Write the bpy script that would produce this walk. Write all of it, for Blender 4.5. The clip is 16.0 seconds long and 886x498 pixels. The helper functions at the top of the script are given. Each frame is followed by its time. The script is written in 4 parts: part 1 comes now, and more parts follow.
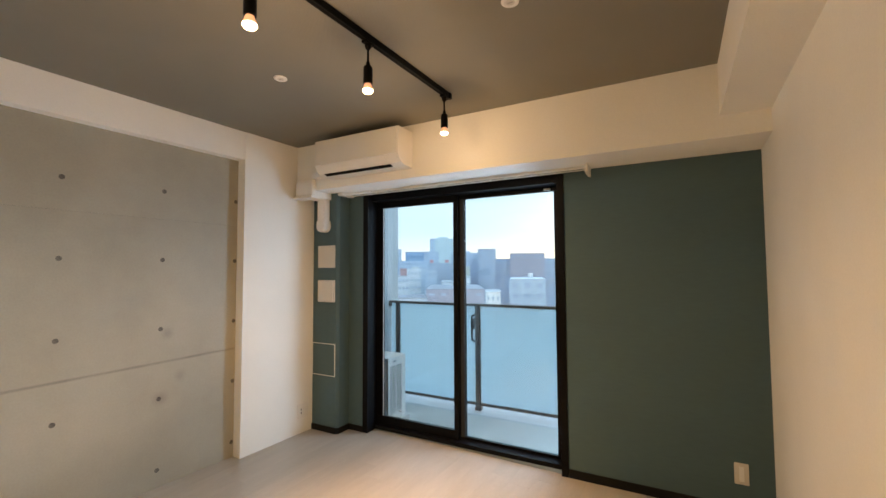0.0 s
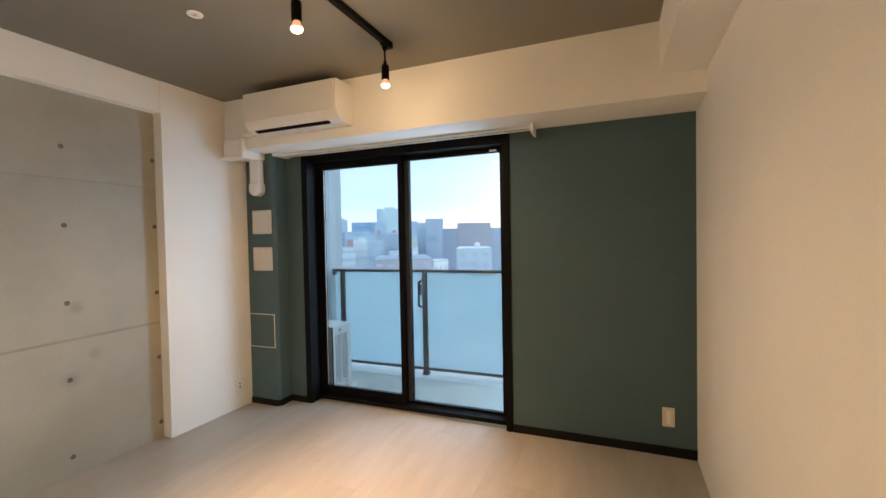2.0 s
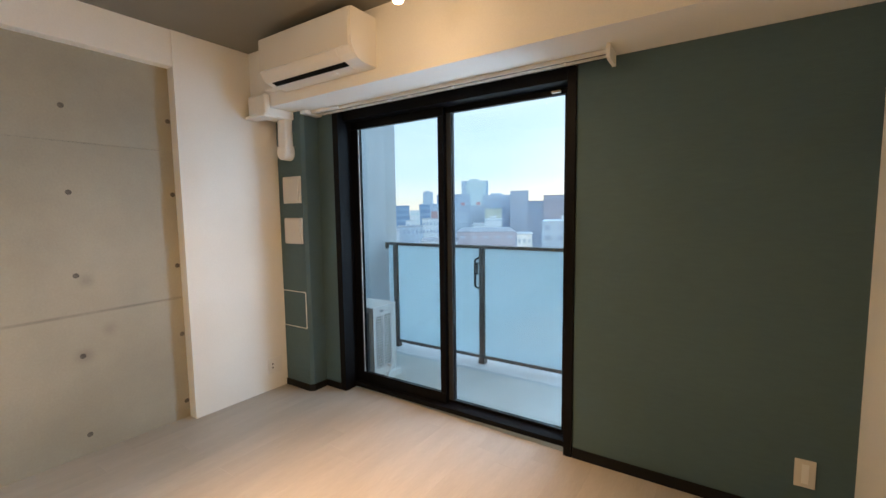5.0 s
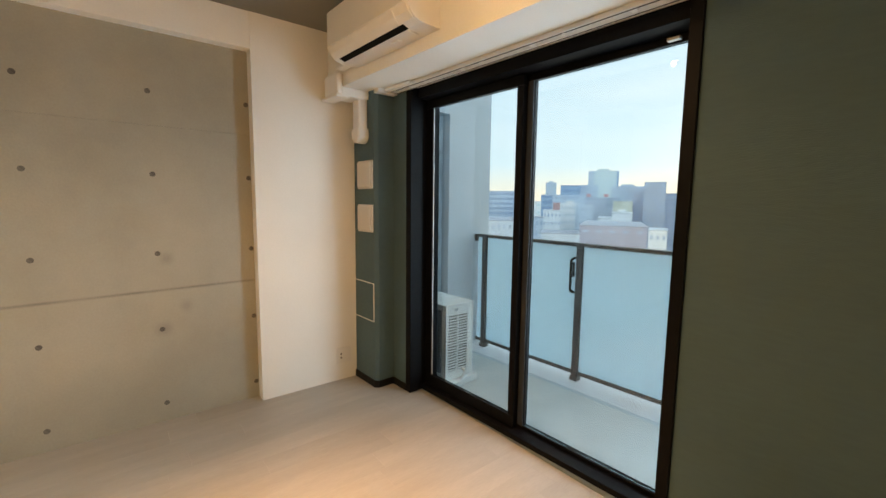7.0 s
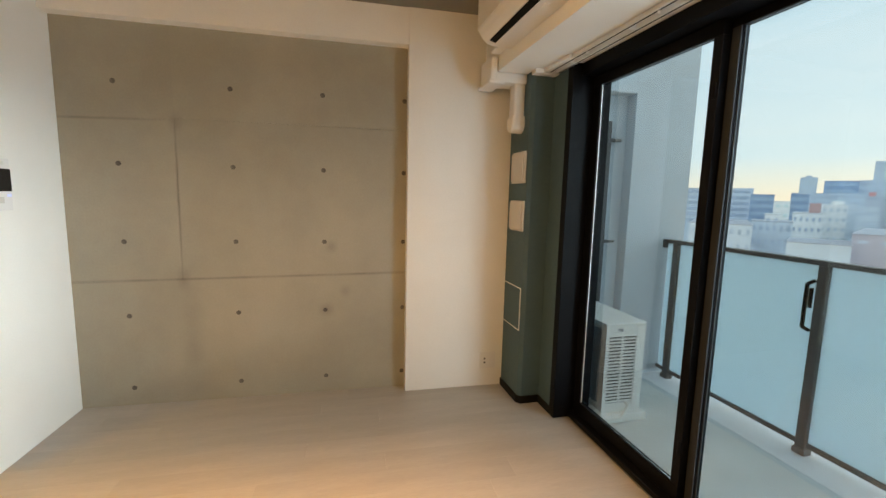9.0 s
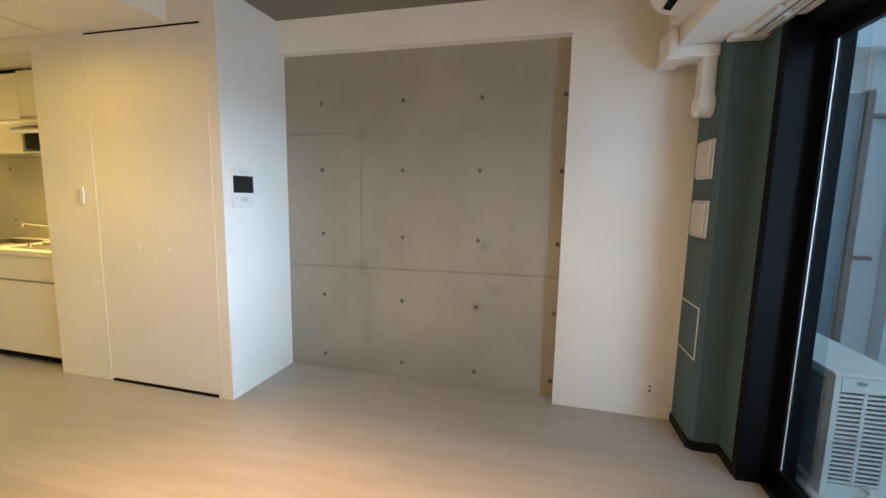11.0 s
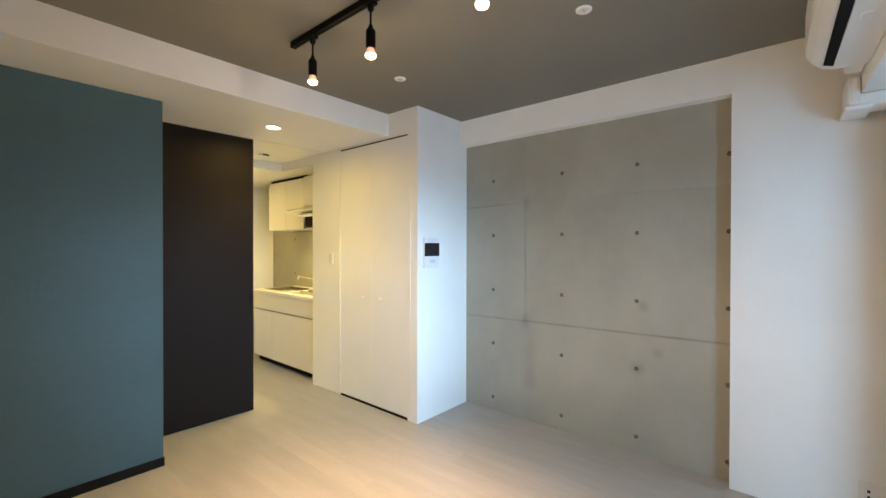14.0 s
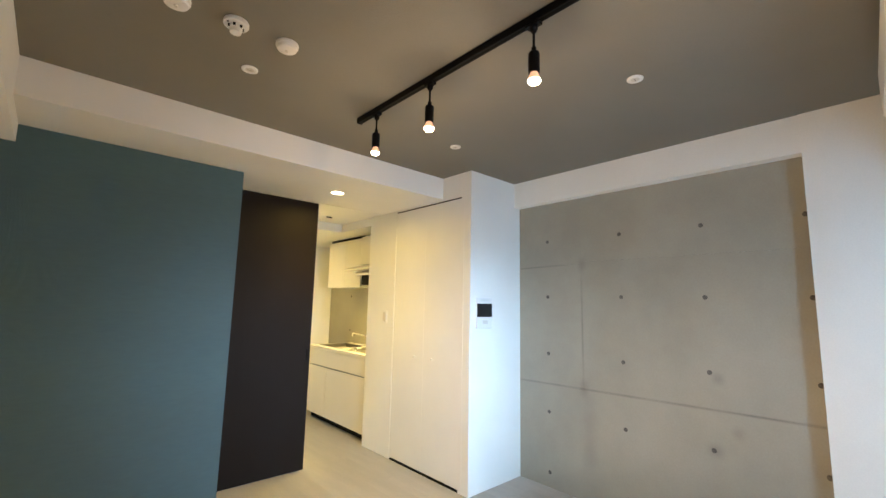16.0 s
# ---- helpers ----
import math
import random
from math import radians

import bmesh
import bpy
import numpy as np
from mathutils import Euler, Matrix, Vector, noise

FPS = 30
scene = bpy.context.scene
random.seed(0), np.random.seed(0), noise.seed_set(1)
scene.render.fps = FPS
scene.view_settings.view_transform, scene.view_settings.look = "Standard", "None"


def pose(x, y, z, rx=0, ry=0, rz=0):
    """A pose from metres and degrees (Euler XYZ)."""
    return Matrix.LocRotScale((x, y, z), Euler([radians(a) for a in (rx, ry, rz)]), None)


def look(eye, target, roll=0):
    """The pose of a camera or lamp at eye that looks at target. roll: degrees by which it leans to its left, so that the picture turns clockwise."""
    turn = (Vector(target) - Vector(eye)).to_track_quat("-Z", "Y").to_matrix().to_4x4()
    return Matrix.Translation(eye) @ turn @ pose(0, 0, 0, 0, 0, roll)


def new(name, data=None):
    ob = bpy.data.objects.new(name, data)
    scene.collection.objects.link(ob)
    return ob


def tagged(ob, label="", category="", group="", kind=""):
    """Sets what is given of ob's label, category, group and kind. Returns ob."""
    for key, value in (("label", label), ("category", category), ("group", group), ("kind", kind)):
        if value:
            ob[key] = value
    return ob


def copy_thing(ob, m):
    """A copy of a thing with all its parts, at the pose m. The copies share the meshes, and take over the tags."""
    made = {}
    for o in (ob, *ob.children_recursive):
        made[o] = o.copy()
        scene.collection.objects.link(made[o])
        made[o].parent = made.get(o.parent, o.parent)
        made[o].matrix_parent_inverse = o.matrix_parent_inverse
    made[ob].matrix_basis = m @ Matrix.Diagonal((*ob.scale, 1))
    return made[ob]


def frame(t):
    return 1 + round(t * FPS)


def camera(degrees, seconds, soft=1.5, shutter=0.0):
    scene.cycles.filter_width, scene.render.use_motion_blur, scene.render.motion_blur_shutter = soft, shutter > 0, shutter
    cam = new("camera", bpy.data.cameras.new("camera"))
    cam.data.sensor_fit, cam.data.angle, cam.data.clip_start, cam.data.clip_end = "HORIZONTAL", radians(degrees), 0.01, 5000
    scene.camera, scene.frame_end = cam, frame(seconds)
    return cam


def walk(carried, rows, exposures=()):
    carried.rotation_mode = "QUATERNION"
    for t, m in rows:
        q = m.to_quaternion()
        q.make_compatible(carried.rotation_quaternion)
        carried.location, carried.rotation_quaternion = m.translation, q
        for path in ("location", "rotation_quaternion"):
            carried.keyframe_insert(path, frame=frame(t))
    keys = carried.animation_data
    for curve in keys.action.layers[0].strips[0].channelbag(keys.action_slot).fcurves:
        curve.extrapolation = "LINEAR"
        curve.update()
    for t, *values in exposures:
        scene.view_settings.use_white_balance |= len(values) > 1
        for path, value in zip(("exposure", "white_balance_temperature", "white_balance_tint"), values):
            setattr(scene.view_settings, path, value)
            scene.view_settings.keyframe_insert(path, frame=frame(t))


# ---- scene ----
cam = camera(93.6, 16.0)
PATH = [
    (0, (3.036, -0.008, 1.417), (2.022, 1.713, 1.515), -0.3),
    (0.5, (3.047, 0.006, 1.403), (2.094, 1.764, 1.462), -0.5),
    (1, (3.046, 0.016, 1.396), (2.167, 1.812, 1.412), -0.6),
    (1.5, (3.028, 0.026, 1.383), (2.207, 1.85, 1.363), -0.9),
    (2, (3.011, 0.076, 1.367), (2.218, 1.912, 1.319), -1.1),
    (2.5, (3.037, 0.226, 1.371), (2.238, 2.059, 1.306), -1.1),
    (3, (3.068, 0.346, 1.379), (2.234, 2.162, 1.298), -1.1),
    (5.5, (2.967, 0.87, 1.35), (1.727, 2.426, 1.149), -0.6),
    (6, (2.991, 1.011, 1.351), (1.649, 2.479, 1.136), -0.3),
    (6.5, (2.983, 1.091, 1.34), (1.543, 2.461, 1.119), 0.2),
    (7, (2.935, 1.233, 1.348), (1.384, 2.476, 1.126), 0.7),
    (7.5, (2.895, 1.349, 1.336), (1.222, 2.424, 1.125), 0.9),
    (8, (2.876, 1.455, 1.351), (1.084, 2.317, 1.134), 1.1),
    (10.5, (2.727, 1.831, 1.33), (0.763, 1.573, 1.055), 1.2),
    (11, (2.732, 1.911, 1.331), (0.812, 1.412, 1.072), 1.1),
    (11.5, (2.748, 1.998, 1.332), (0.897, 1.278, 1.1), 0.9),
    (12, (2.774, 2.036, 1.33), (0.992, 1.151, 1.128), 0.8),
    (12.5, (2.838, 2.088, 1.35), (1.131, 1.059, 1.179), 0.5),
    (13, (2.932, 2.16, 1.361), (1.294, 1.02, 1.236), 0.3),
    (13.5, (2.981, 2.221, 1.384), (1.406, 0.992, 1.307), 0.1),
    (14, (2.984, 2.265, 1.398), (1.462, 0.968, 1.385), 0.1),
    (14.5, (2.978, 2.287, 1.398), (1.502, 0.939, 1.464), 0.2),
    (15, (2.989, 2.289, 1.41), (1.551, 0.906, 1.554), 0.5),
    (15.5, (2.995, 2.285, 1.417), (1.602, 0.865, 1.63), 0.9),
    (16, (3.001, 2.274, 1.416), (1.666, 0.807, 1.677), 1.2),
]
walk(cam, [(t, look(eye, target, roll)) for t, eye, target, roll in PATH],
     exposures=[(0.0, 0.20, 6650, 10), (3.2, 0.12, 6350, 10), (5.5, 0.11, 6700, 10), (8.2, 0.05, 8150, 10), (10.4, -0.18, 7750, 10),
                (11.0, -0.12, 6250, 8), (12.0, 0.03, 5650, 6), (13.0, 0.08, 5450, 4), (16.0, 0.32, 5550, 4)])

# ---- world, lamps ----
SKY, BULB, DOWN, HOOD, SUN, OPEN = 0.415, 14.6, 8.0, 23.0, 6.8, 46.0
world = bpy.data.worlds.new("overcast_sky")
scene.world = world
world.use_nodes = True
wn, wl = world.node_tree.nodes, world.node_tree.links
wn.clear()
sky = wn.new("ShaderNodeTexSky")
sky.sky_type, sky.sun_disc = "NISHITA", False
sky.sun_elevation, sky.sun_rotation = radians(9), radians(0)
w_co = wn.new("ShaderNodeTexCoord")
w_map = wn.new("ShaderNodeMapping")
w_map.inputs["Scale"].default_value = (1.0, 1.0, 5.0)
w_noise = wn.new("ShaderNodeTexNoise")
w_noise.inputs["Scale"].default_value, w_noise.inputs["Detail"].default_value = 1.6, 6.0
w_ramp = wn.new("ShaderNodeValToRGB")
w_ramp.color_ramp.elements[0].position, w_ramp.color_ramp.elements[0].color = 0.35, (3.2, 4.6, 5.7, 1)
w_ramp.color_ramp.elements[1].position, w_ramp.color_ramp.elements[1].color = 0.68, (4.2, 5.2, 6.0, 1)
w_sep = wn.new("ShaderNodeSeparateXYZ")
w_hor = wn.new("ShaderNodeValToRGB")
w_hor.color_ramp.elements[0].position, w_hor.color_ramp.elements[0].color = 0.01, (1, 1, 1, 1)
w_hor.color_ramp.elements[1].position, w_hor.color_ramp.elements[1].color = 0.085, (0, 0, 0, 1)
w_glow = wn.new("ShaderNodeMix")
w_glow.data_type = "RGBA"
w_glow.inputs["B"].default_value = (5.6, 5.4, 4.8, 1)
w_mix = wn.new("ShaderNodeMix")
w_mix.data_type = "RGBA"
w_mix.inputs["Factor"].default_value = 0.9
w_bg = wn.new("ShaderNodeBackground")
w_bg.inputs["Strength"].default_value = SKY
w_out = wn.new("ShaderNodeOutputWorld")
wl.new(w_co.outputs["Generated"], w_map.inputs["Vector"])
wl.new(w_map.outputs["Vector"], w_noise.inputs["Vector"])
wl.new(w_noise.outputs["Fac"], w_ramp.inputs["Fac"])
wl.new(w_co.outputs["Generated"], w_sep.inputs["Vector"])
wl.new(w_sep.outputs["Z"], w_hor.inputs["Fac"])
wl.new(w_hor.outputs["Color"], w_glow.inputs["Factor"])
wl.new(w_ramp.outputs["Color"], w_glow.inputs["A"])
wl.new(sky.outputs["Color"], w_mix.inputs["A"])
wl.new(w_glow.outputs["Result"], w_mix.inputs["B"])
wl.new(w_mix.outputs["Result"], w_bg.inputs["Color"])
wl.new(w_bg.outputs["Background"], w_out.inputs["Surface"])


def lamp(name, kind, place, energy, colour, size=0.03, cone=0.0):
    data = bpy.data.lights.new(name, kind)
    data.energy, data.color = energy, colour
    if kind == "AREA":
        data.shape, data.size = "DISK", size
    else:
        data.shadow_soft_size = size
    if kind == "SPOT":
        data.spot_size, data.spot_blend = radians(cone), 0.75 if cone > 90 else 1.0
    ob = new(name, data)
    ob.matrix_world = Matrix.Translation(place)
    return tagged(ob, kind="structure")


# the brightest part of the overcast sky stands low, a little to the side of the window's axis
DAY = (0.54, 0.77, 1.0)
sun = bpy.data.lights.new("sun", "SUN")
sun.energy, sun.angle, sun.color = SUN, radians(38), DAY
sun_ob = tagged(new("sun", sun), kind="structure")
sun_ob.matrix_world = look((3.7, 20, 2.7), (1.6, 0, 1.2))
# area lamp added out of view on the balcony for sky light reaching the opening
opening = bpy.data.lights.new("opening_sky_light", "AREA")
opening.shape, opening.size, opening.size_y, opening.energy, opening.color = "RECTANGLE", 0.8, 2.5, OPEN, DAY
open_ob = tagged(new("opening_sky_light", opening), kind="structure")
open_ob.matrix_world = look((2.44, 4.13, 1.30), (2.0, 1.0, 1.15))
WARM, BEAM = (1.0, 0.63, 0.33), (1.0, 0.55, 0.24)
LAMP_X, LAMP_YS = 1.795, (0.375, 0.832, 1.428, 2.122)
for y in LAMP_YS:
    lamp("track_lamp_light", "SPOT", (LAMP_X, y, 2.213), BULB, WARM, 0.012, 160)
    lamp("track_lamp_beam", "SPOT", (LAMP_X, y, 2.211), BULB * 10.4, BEAM, 0.012, 66)
    lamp("track_lamp_glow", "POINT", (LAMP_X, y, 2.209), BULB * 0.24, WARM, 0.012)
lamp("downlight_light", "AREA", (1.392, -0.808, 2.303), DOWN, (1.0, 0.61, 0.09), 0.09).data.spread = radians(168)
lamp("downlight_beam", "SPOT", (1.392, -0.808, 2.300), 54.0, (1.0, 0.60, 0.10), 0.04, 104)
# unseen fill lamp, added to brighten the back hall; it has no fixture
lamp("hall_fill_light", "AREA", (1.2, -2.9, 2.20), 10.0, (1.0, 0.63, 0.14), 0.09)
lamp("hood_light", "AREA", (0.17, -1.78, 1.585), HOOD, (1.0, 0.66, 0.18), 0.10)

# ---- materials ----
def material(name, colour, rough=0.6, metal=0.0, vary=0.06, scale=6.0, grain=120.0, bump=0.15, stretch=(1, 1, 1),
             stain=0.0, island=0.0, weave=0.0):
    """Principled surface with broad tone drift, fine grain in colour and relief, optional stains and woven relief."""
    m = bpy.data.materials.new(name)
    m.use_nodes = True
    n, l = m.node_tree.nodes, m.node_tree.links
    p = n["Principled BSDF"]
    p.inputs["Roughness"].default_value, p.inputs["Metallic"].default_value = rough, metal
    co = n.new("ShaderNodeTexCoord")
    mp = n.new("ShaderNodeMapping")
    mp.inputs["Scale"].default_value = stretch
    l.new(co.outputs["Object"], mp.inputs["Vector"])
    big, fine = n.new("ShaderNodeTexNoise"), n.new("ShaderNodeTexNoise")
    big.inputs["Scale"].default_value, big.inputs["Detail"].default_value = scale, 5.0
    fine.inputs["Scale"].default_value, fine.inputs["Detail"].default_value = grain, 3.0
    l.new(mp.outputs["Vector"], big.inputs["Vector"])
    l.new(mp.outputs["Vector"], fine.inputs["Vector"])

    def ramp(source, lo, hi, amount):
        r = n.new("ShaderNodeMapRange")
        r.inputs["From Min"].default_value, r.inputs["From Max"].default_value = lo, hi
        r.inputs["To Min"].default_value, r.inputs["To Max"].default_value = 1 - amount, 1 + amount
        l.new(source, r.inputs["Value"])
        return r.outputs["Result"]

    def times(a, b):
        k = n.new("ShaderNodeMath")
        k.operation = "MULTIPLY"
        l.new(a, k.inputs[0])
        l.new(b, k.inputs[1])
        return k.outputs[0]

    tone = times(ramp(big.outputs["Fac"], 0.3, 0.7, vary), ramp(fine.outputs["Fac"], 0.3, 0.7, vary * 0.6))
    if stain:
        spots = n.new("ShaderNodeTexNoise")
        spots.inputs["Scale"].default_value, spots.inputs["Detail"].default_value = scale * 0.45, 8.0
        spots.inputs["Roughness"].default_value = 0.65
        l.new(mp.outputs["Vector"], spots.inputs["Vector"])
        tone = times(tone, ramp(spots.outputs["Fac"], 0.38, 0.66, stain))
    if island:
        info = n.new("ShaderNodeObjectInfo")
        tone = times(tone, ramp(info.outputs["Random"], 0.0, 1.0, island))
    hue = n.new("ShaderNodeVectorMath")
    hue.operation = "SCALE"
    hue.inputs[0].default_value = colour
    l.new(tone, hue.inputs["Scale"])
    l.new(hue.outputs["Vector"], p.inputs["Base Color"])
    relief = fine.outputs["Fac"]
    if weave:
        wx, wz = n.new("ShaderNodeTexWave"), n.new("ShaderNodeTexWave")
        wx.bands_direction, wz.bands_direction = "DIAGONAL", "Z"
        for w in (wx, wz):
            w.inputs["Scale"].default_value, w.inputs["Distortion"].default_value = weave, 2.5
            w.inputs["Detail"].default_value, w.inputs["Detail Scale"].default_value = 2.0, 3.0
            l.new(mp.outputs["Vector"], w.inputs["Vector"])
        both = n.new("ShaderNodeMath")
        l.new(wx.outputs["Fac"], both.inputs[0])
        l.new(wz.outputs["Fac"], both.inputs[1])
        k = n.new("ShaderNodeMath")
        k.operation = "MULTIPLY_ADD"
        k.inputs[1].default_value = 0.5
        l.new(both.outputs[0], k.inputs[0])
        l.new(fine.outputs["Fac"], k.inputs[2])
        relief = k.outputs[0]
    if bump:
        b = n.new("ShaderNodeBump")
        b.inputs["Strength"].default_value, b.inputs["Distance"].default_value = bump, 0.002
        l.new(relief, b.inputs["Height"])
        l.new(b.outputs["Normal"], p.inputs["Normal"])
        rr = n.new("ShaderNodeMapRange")
        rr.inputs["To Min"].default_value, rr.inputs["To Max"].default_value = max(rough - 0.06, 0.02), min(rough + 0.06, 1)
        l.new(big.outputs["Fac"], rr.inputs["Value"])
        l.new(rr.outputs["Result"], p.inputs["Roughness"])
    return m


def glowing(name, colour, strength):
    m = bpy.data.materials.new(name)
    m.use_nodes = True
    p = m.node_tree.nodes["Principled BSDF"]
    p.inputs["Base Color"].default_value = (*colour, 1)
    p.inputs["Emission Color"].default_value = (*colour, 1)
    p.inputs["Emission Strength"].default_value = strength
    return m


def glass(name, colour, rough=0.0, ior=1.45):
    m = bpy.data.materials.new(name)
    m.use_nodes = True
    p = m.node_tree.nodes["Principled BSDF"]
    p.inputs["Base Color"].default_value = (*colour, 1)
    p.inputs["Transmission Weight"].default_value = 1.0
    p.inputs["Roughness"].default_value, p.inputs["IOR"].default_value = rough, ior
    return m


WHITE = material("white_wallpaper", (0.87, 0.86, 0.82), 0.75, vary=0.035, scale=1.6, grain=150, bump=0.22, weave=90)
TEAL = material("teal_wallpaper", (0.074, 0.132, 0.152), 0.7, vary=0.06, scale=2.5, grain=75, bump=0.5, weave=120, stretch=(0.18, 0.18, 1))
DARKCEIL = material("taupe_wallpaper", (0.222, 0.210, 0.178), 0.8, vary=0.05, scale=2.0, grain=200, bump=0.5, weave=80)
def smudged_shaded(m):
    """Grime and laitance along the formwork joints, with a painted shadow patch low down, broken up by noise."""
    n, l = m.node_tree.nodes, m.node_tree.links
    p = n["Principled BSDF"]
    source = p.inputs["Base Color"].links[0].from_socket
    co, sp = n.new("ShaderNodeTexCoord"), n.new("ShaderNodeSeparateXYZ")
    l.new(co.outputs["Object"], sp.inputs[0])

    def calc(op, a, b=None, c=None):
        k = n.new("ShaderNodeMath")
        k.operation = op
        for i, v in enumerate((a, b, c)):
            if v is None:
                continue
            if isinstance(v, (int, float)):
                k.inputs[i].default_value = v
            else:
                l.new(v, k.inputs[i])
        return k.outputs[0]

    def near(value, centre, reach):
        r = n.new("ShaderNodeMapRange")
        r.interpolation_type = "SMOOTHSTEP"
        r.inputs["From Max"].default_value, r.inputs["To Min"].default_value, r.inputs["To Max"].default_value = reach, 1.0, 0.0
        l.new(calc("ABSOLUTE", calc("SUBTRACT", value, centre)), r.inputs["Value"])
        return r.outputs["Result"]

    y, z = sp.outputs["Y"], sp.outputs["Z"]
    wob = n.new("ShaderNodeTexNoise")
    wob.inputs["Scale"].default_value, wob.inputs["Detail"].default_value = 5.0, 6.0
    l.new(co.outputs["Object"], wob.inputs["Vector"])
    low = near(calc("MULTIPLY_ADD", y, -0.016, z), 0.787, 0.013)
    side = calc("MULTIPLY", near(y, 0.594, 0.013), near(z, 1.29, 0.60))
    # dark patch paints in the edge of the column's shadow on the wall
    lower = calc("MULTIPLY", near(y, 0.63, 0.10), near(z, 0.40, 0.46))
    spot = calc("MULTIPLY", near(y, 1.45, 0.07), near(z, 0.575, 0.06))
    spot2 = calc("MULTIPLY", near(y, 1.57, 0.05), near(z, 0.70, 0.06))
    ends = calc("MULTIPLY", near(y, 0.60, 0.055), calc("ADD", near(z, 1.74, 0.09), near(z, 0.80, 0.10)))
    spot3 = calc("MULTIPLY", near(y, 1.48, 0.06), near(z, 1.00, 0.06))
    upper = calc("MULTIPLY", near(calc("MULTIPLY_ADD", y, -0.025, z), 1.737, 0.011), near(y, 0.20, 0.42))
    low = calc("ADD", low, calc("MULTIPLY", upper, 1.2))
    total = calc("ADD", calc("ADD", low, side), calc("MULTIPLY", lower, 0.35))
    total = calc("ADD", calc("ADD", total, calc("MULTIPLY", ends, 0.7)), calc("MULTIPLY", calc("ADD", spot, calc("ADD", spot2, spot3)), 0.9))
    grime_shade = calc("MULTIPLY", total, calc("MULTIPLY", wob.outputs["Fac"], 0.5))
    keep = calc("SUBTRACT", 1.0, calc("MINIMUM", grime_shade, 0.55))
    hue = n.new("ShaderNodeVectorMath")
    hue.operation = "SCALE"
    l.new(source, hue.inputs[0])
    l.new(keep, hue.inputs["Scale"])
    l.new(hue.outputs["Vector"], p.inputs["Base Color"])
    return m


CONCRETE = material("fair_faced_concrete", (0.362, 0.345, 0.284), 0.55, vary=0.05, scale=1.6, grain=90, bump=0.3, stain=0.12, island=0.035)
smudged_shaded(CONCRETE)
SMUDGE = material("dark_concrete", (0.20, 0.195, 0.18), 0.8, vary=0.15, scale=20, grain=90)
MORTAR = material("cone_mortar", (0.115, 0.11, 0.10), 0.85, vary=0.25, scale=40, grain=150, island=0.2)
OAK = material("pale_oak_board", (0.375, 0.358, 0.332), 0.34, vary=0.07, scale=2.2, grain=22, bump=0.06, stretch=(7, 1, 7), island=0.055)
GAP = material("floor_joint", (0.36, 0.34, 0.31), 0.8)
BLACK = material("black_aluminium", (0.0045, 0.0045, 0.0055), 0.42, vary=0.1, scale=8, grain=300, bump=0.05)
# STILE is the black aluminium made lighter for sky light on the meeting stile
STILE = material("lightened_black_aluminium", (0.032, 0.036, 0.040), 0.45, vary=0.1, scale=8, grain=300, bump=0.05)
BASE = material("black_baseboard", (0.007, 0.007, 0.008), 0.6, vary=0.1)
WENGE = material("dark_wenge_veneer", (0.0125, 0.0085, 0.0070), 0.55, vary=0.06, scale=4, grain=60, bump=0.1, stretch=(18, 18, 1))
GLOSSW = material("white_gloss_board", (0.80, 0.78, 0.74), 0.22, vary=0.01, bump=0.0)
SATINW = material("white_satin_paint", (0.86, 0.85, 0.81), 0.45, vary=0.02, scale=3, grain=200, bump=0.08)
PLASTIC = material("white_plastic", (0.82, 0.81, 0.79), 0.4, vary=0.02, scale=5, grain=300, bump=0.03)
BEIGEP = material("beige_plastic", (0.66, 0.63, 0.58), 0.45, vary=0.02, scale=5, grain=300, bump=0.03)
SCREEN = material("dark_screen", (0.012, 0.013, 0.016), 0.15, vary=0.05, bump=0.0)
STEEL = material("brushed_steel", (0.55, 0.54, 0.52), 0.3, 1.0, vary=0.08, scale=20, grain=200, bump=0.05)
CHROME = material("chrome", (0.75, 0.75, 0.75), 0.12, 1.0, vary=0.02, bump=0.0)
SLOT = material("dark_slot", (0.006, 0.006, 0.006), 0.7, vary=0.1)
RAILM = material("bronze_rail", (0.085, 0.080, 0.078), 0.45, 0.0, vary=0.08, scale=6, grain=300, bump=0.05)
PLASTER = material("grey_spray_plaster", (0.50, 0.55, 0.58), 0.85, vary=0.05, scale=3, grain=140, bump=0.2)
PLASTERD = material("grey_board", (0.24, 0.26, 0.28), 0.6, vary=0.05, scale=3, grain=140, bump=0.2)
BALCONY = material("balcony_vinyl", (0.60, 0.61, 0.585), 0.6, vary=0.06, scale=4, grain=160, bump=0.2, stain=0.06)
KERB = material("kerb_paint", (0.74, 0.75, 0.76), 0.6, vary=0.05, scale=5, grain=120)
GREYP = material("outdoor_unit_paint", (0.74, 0.74, 0.71), 0.45, vary=0.03, scale=5, grain=250, bump=0.05)
# glass colour is darkened to dim the bright view outside
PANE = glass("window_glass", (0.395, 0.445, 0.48))


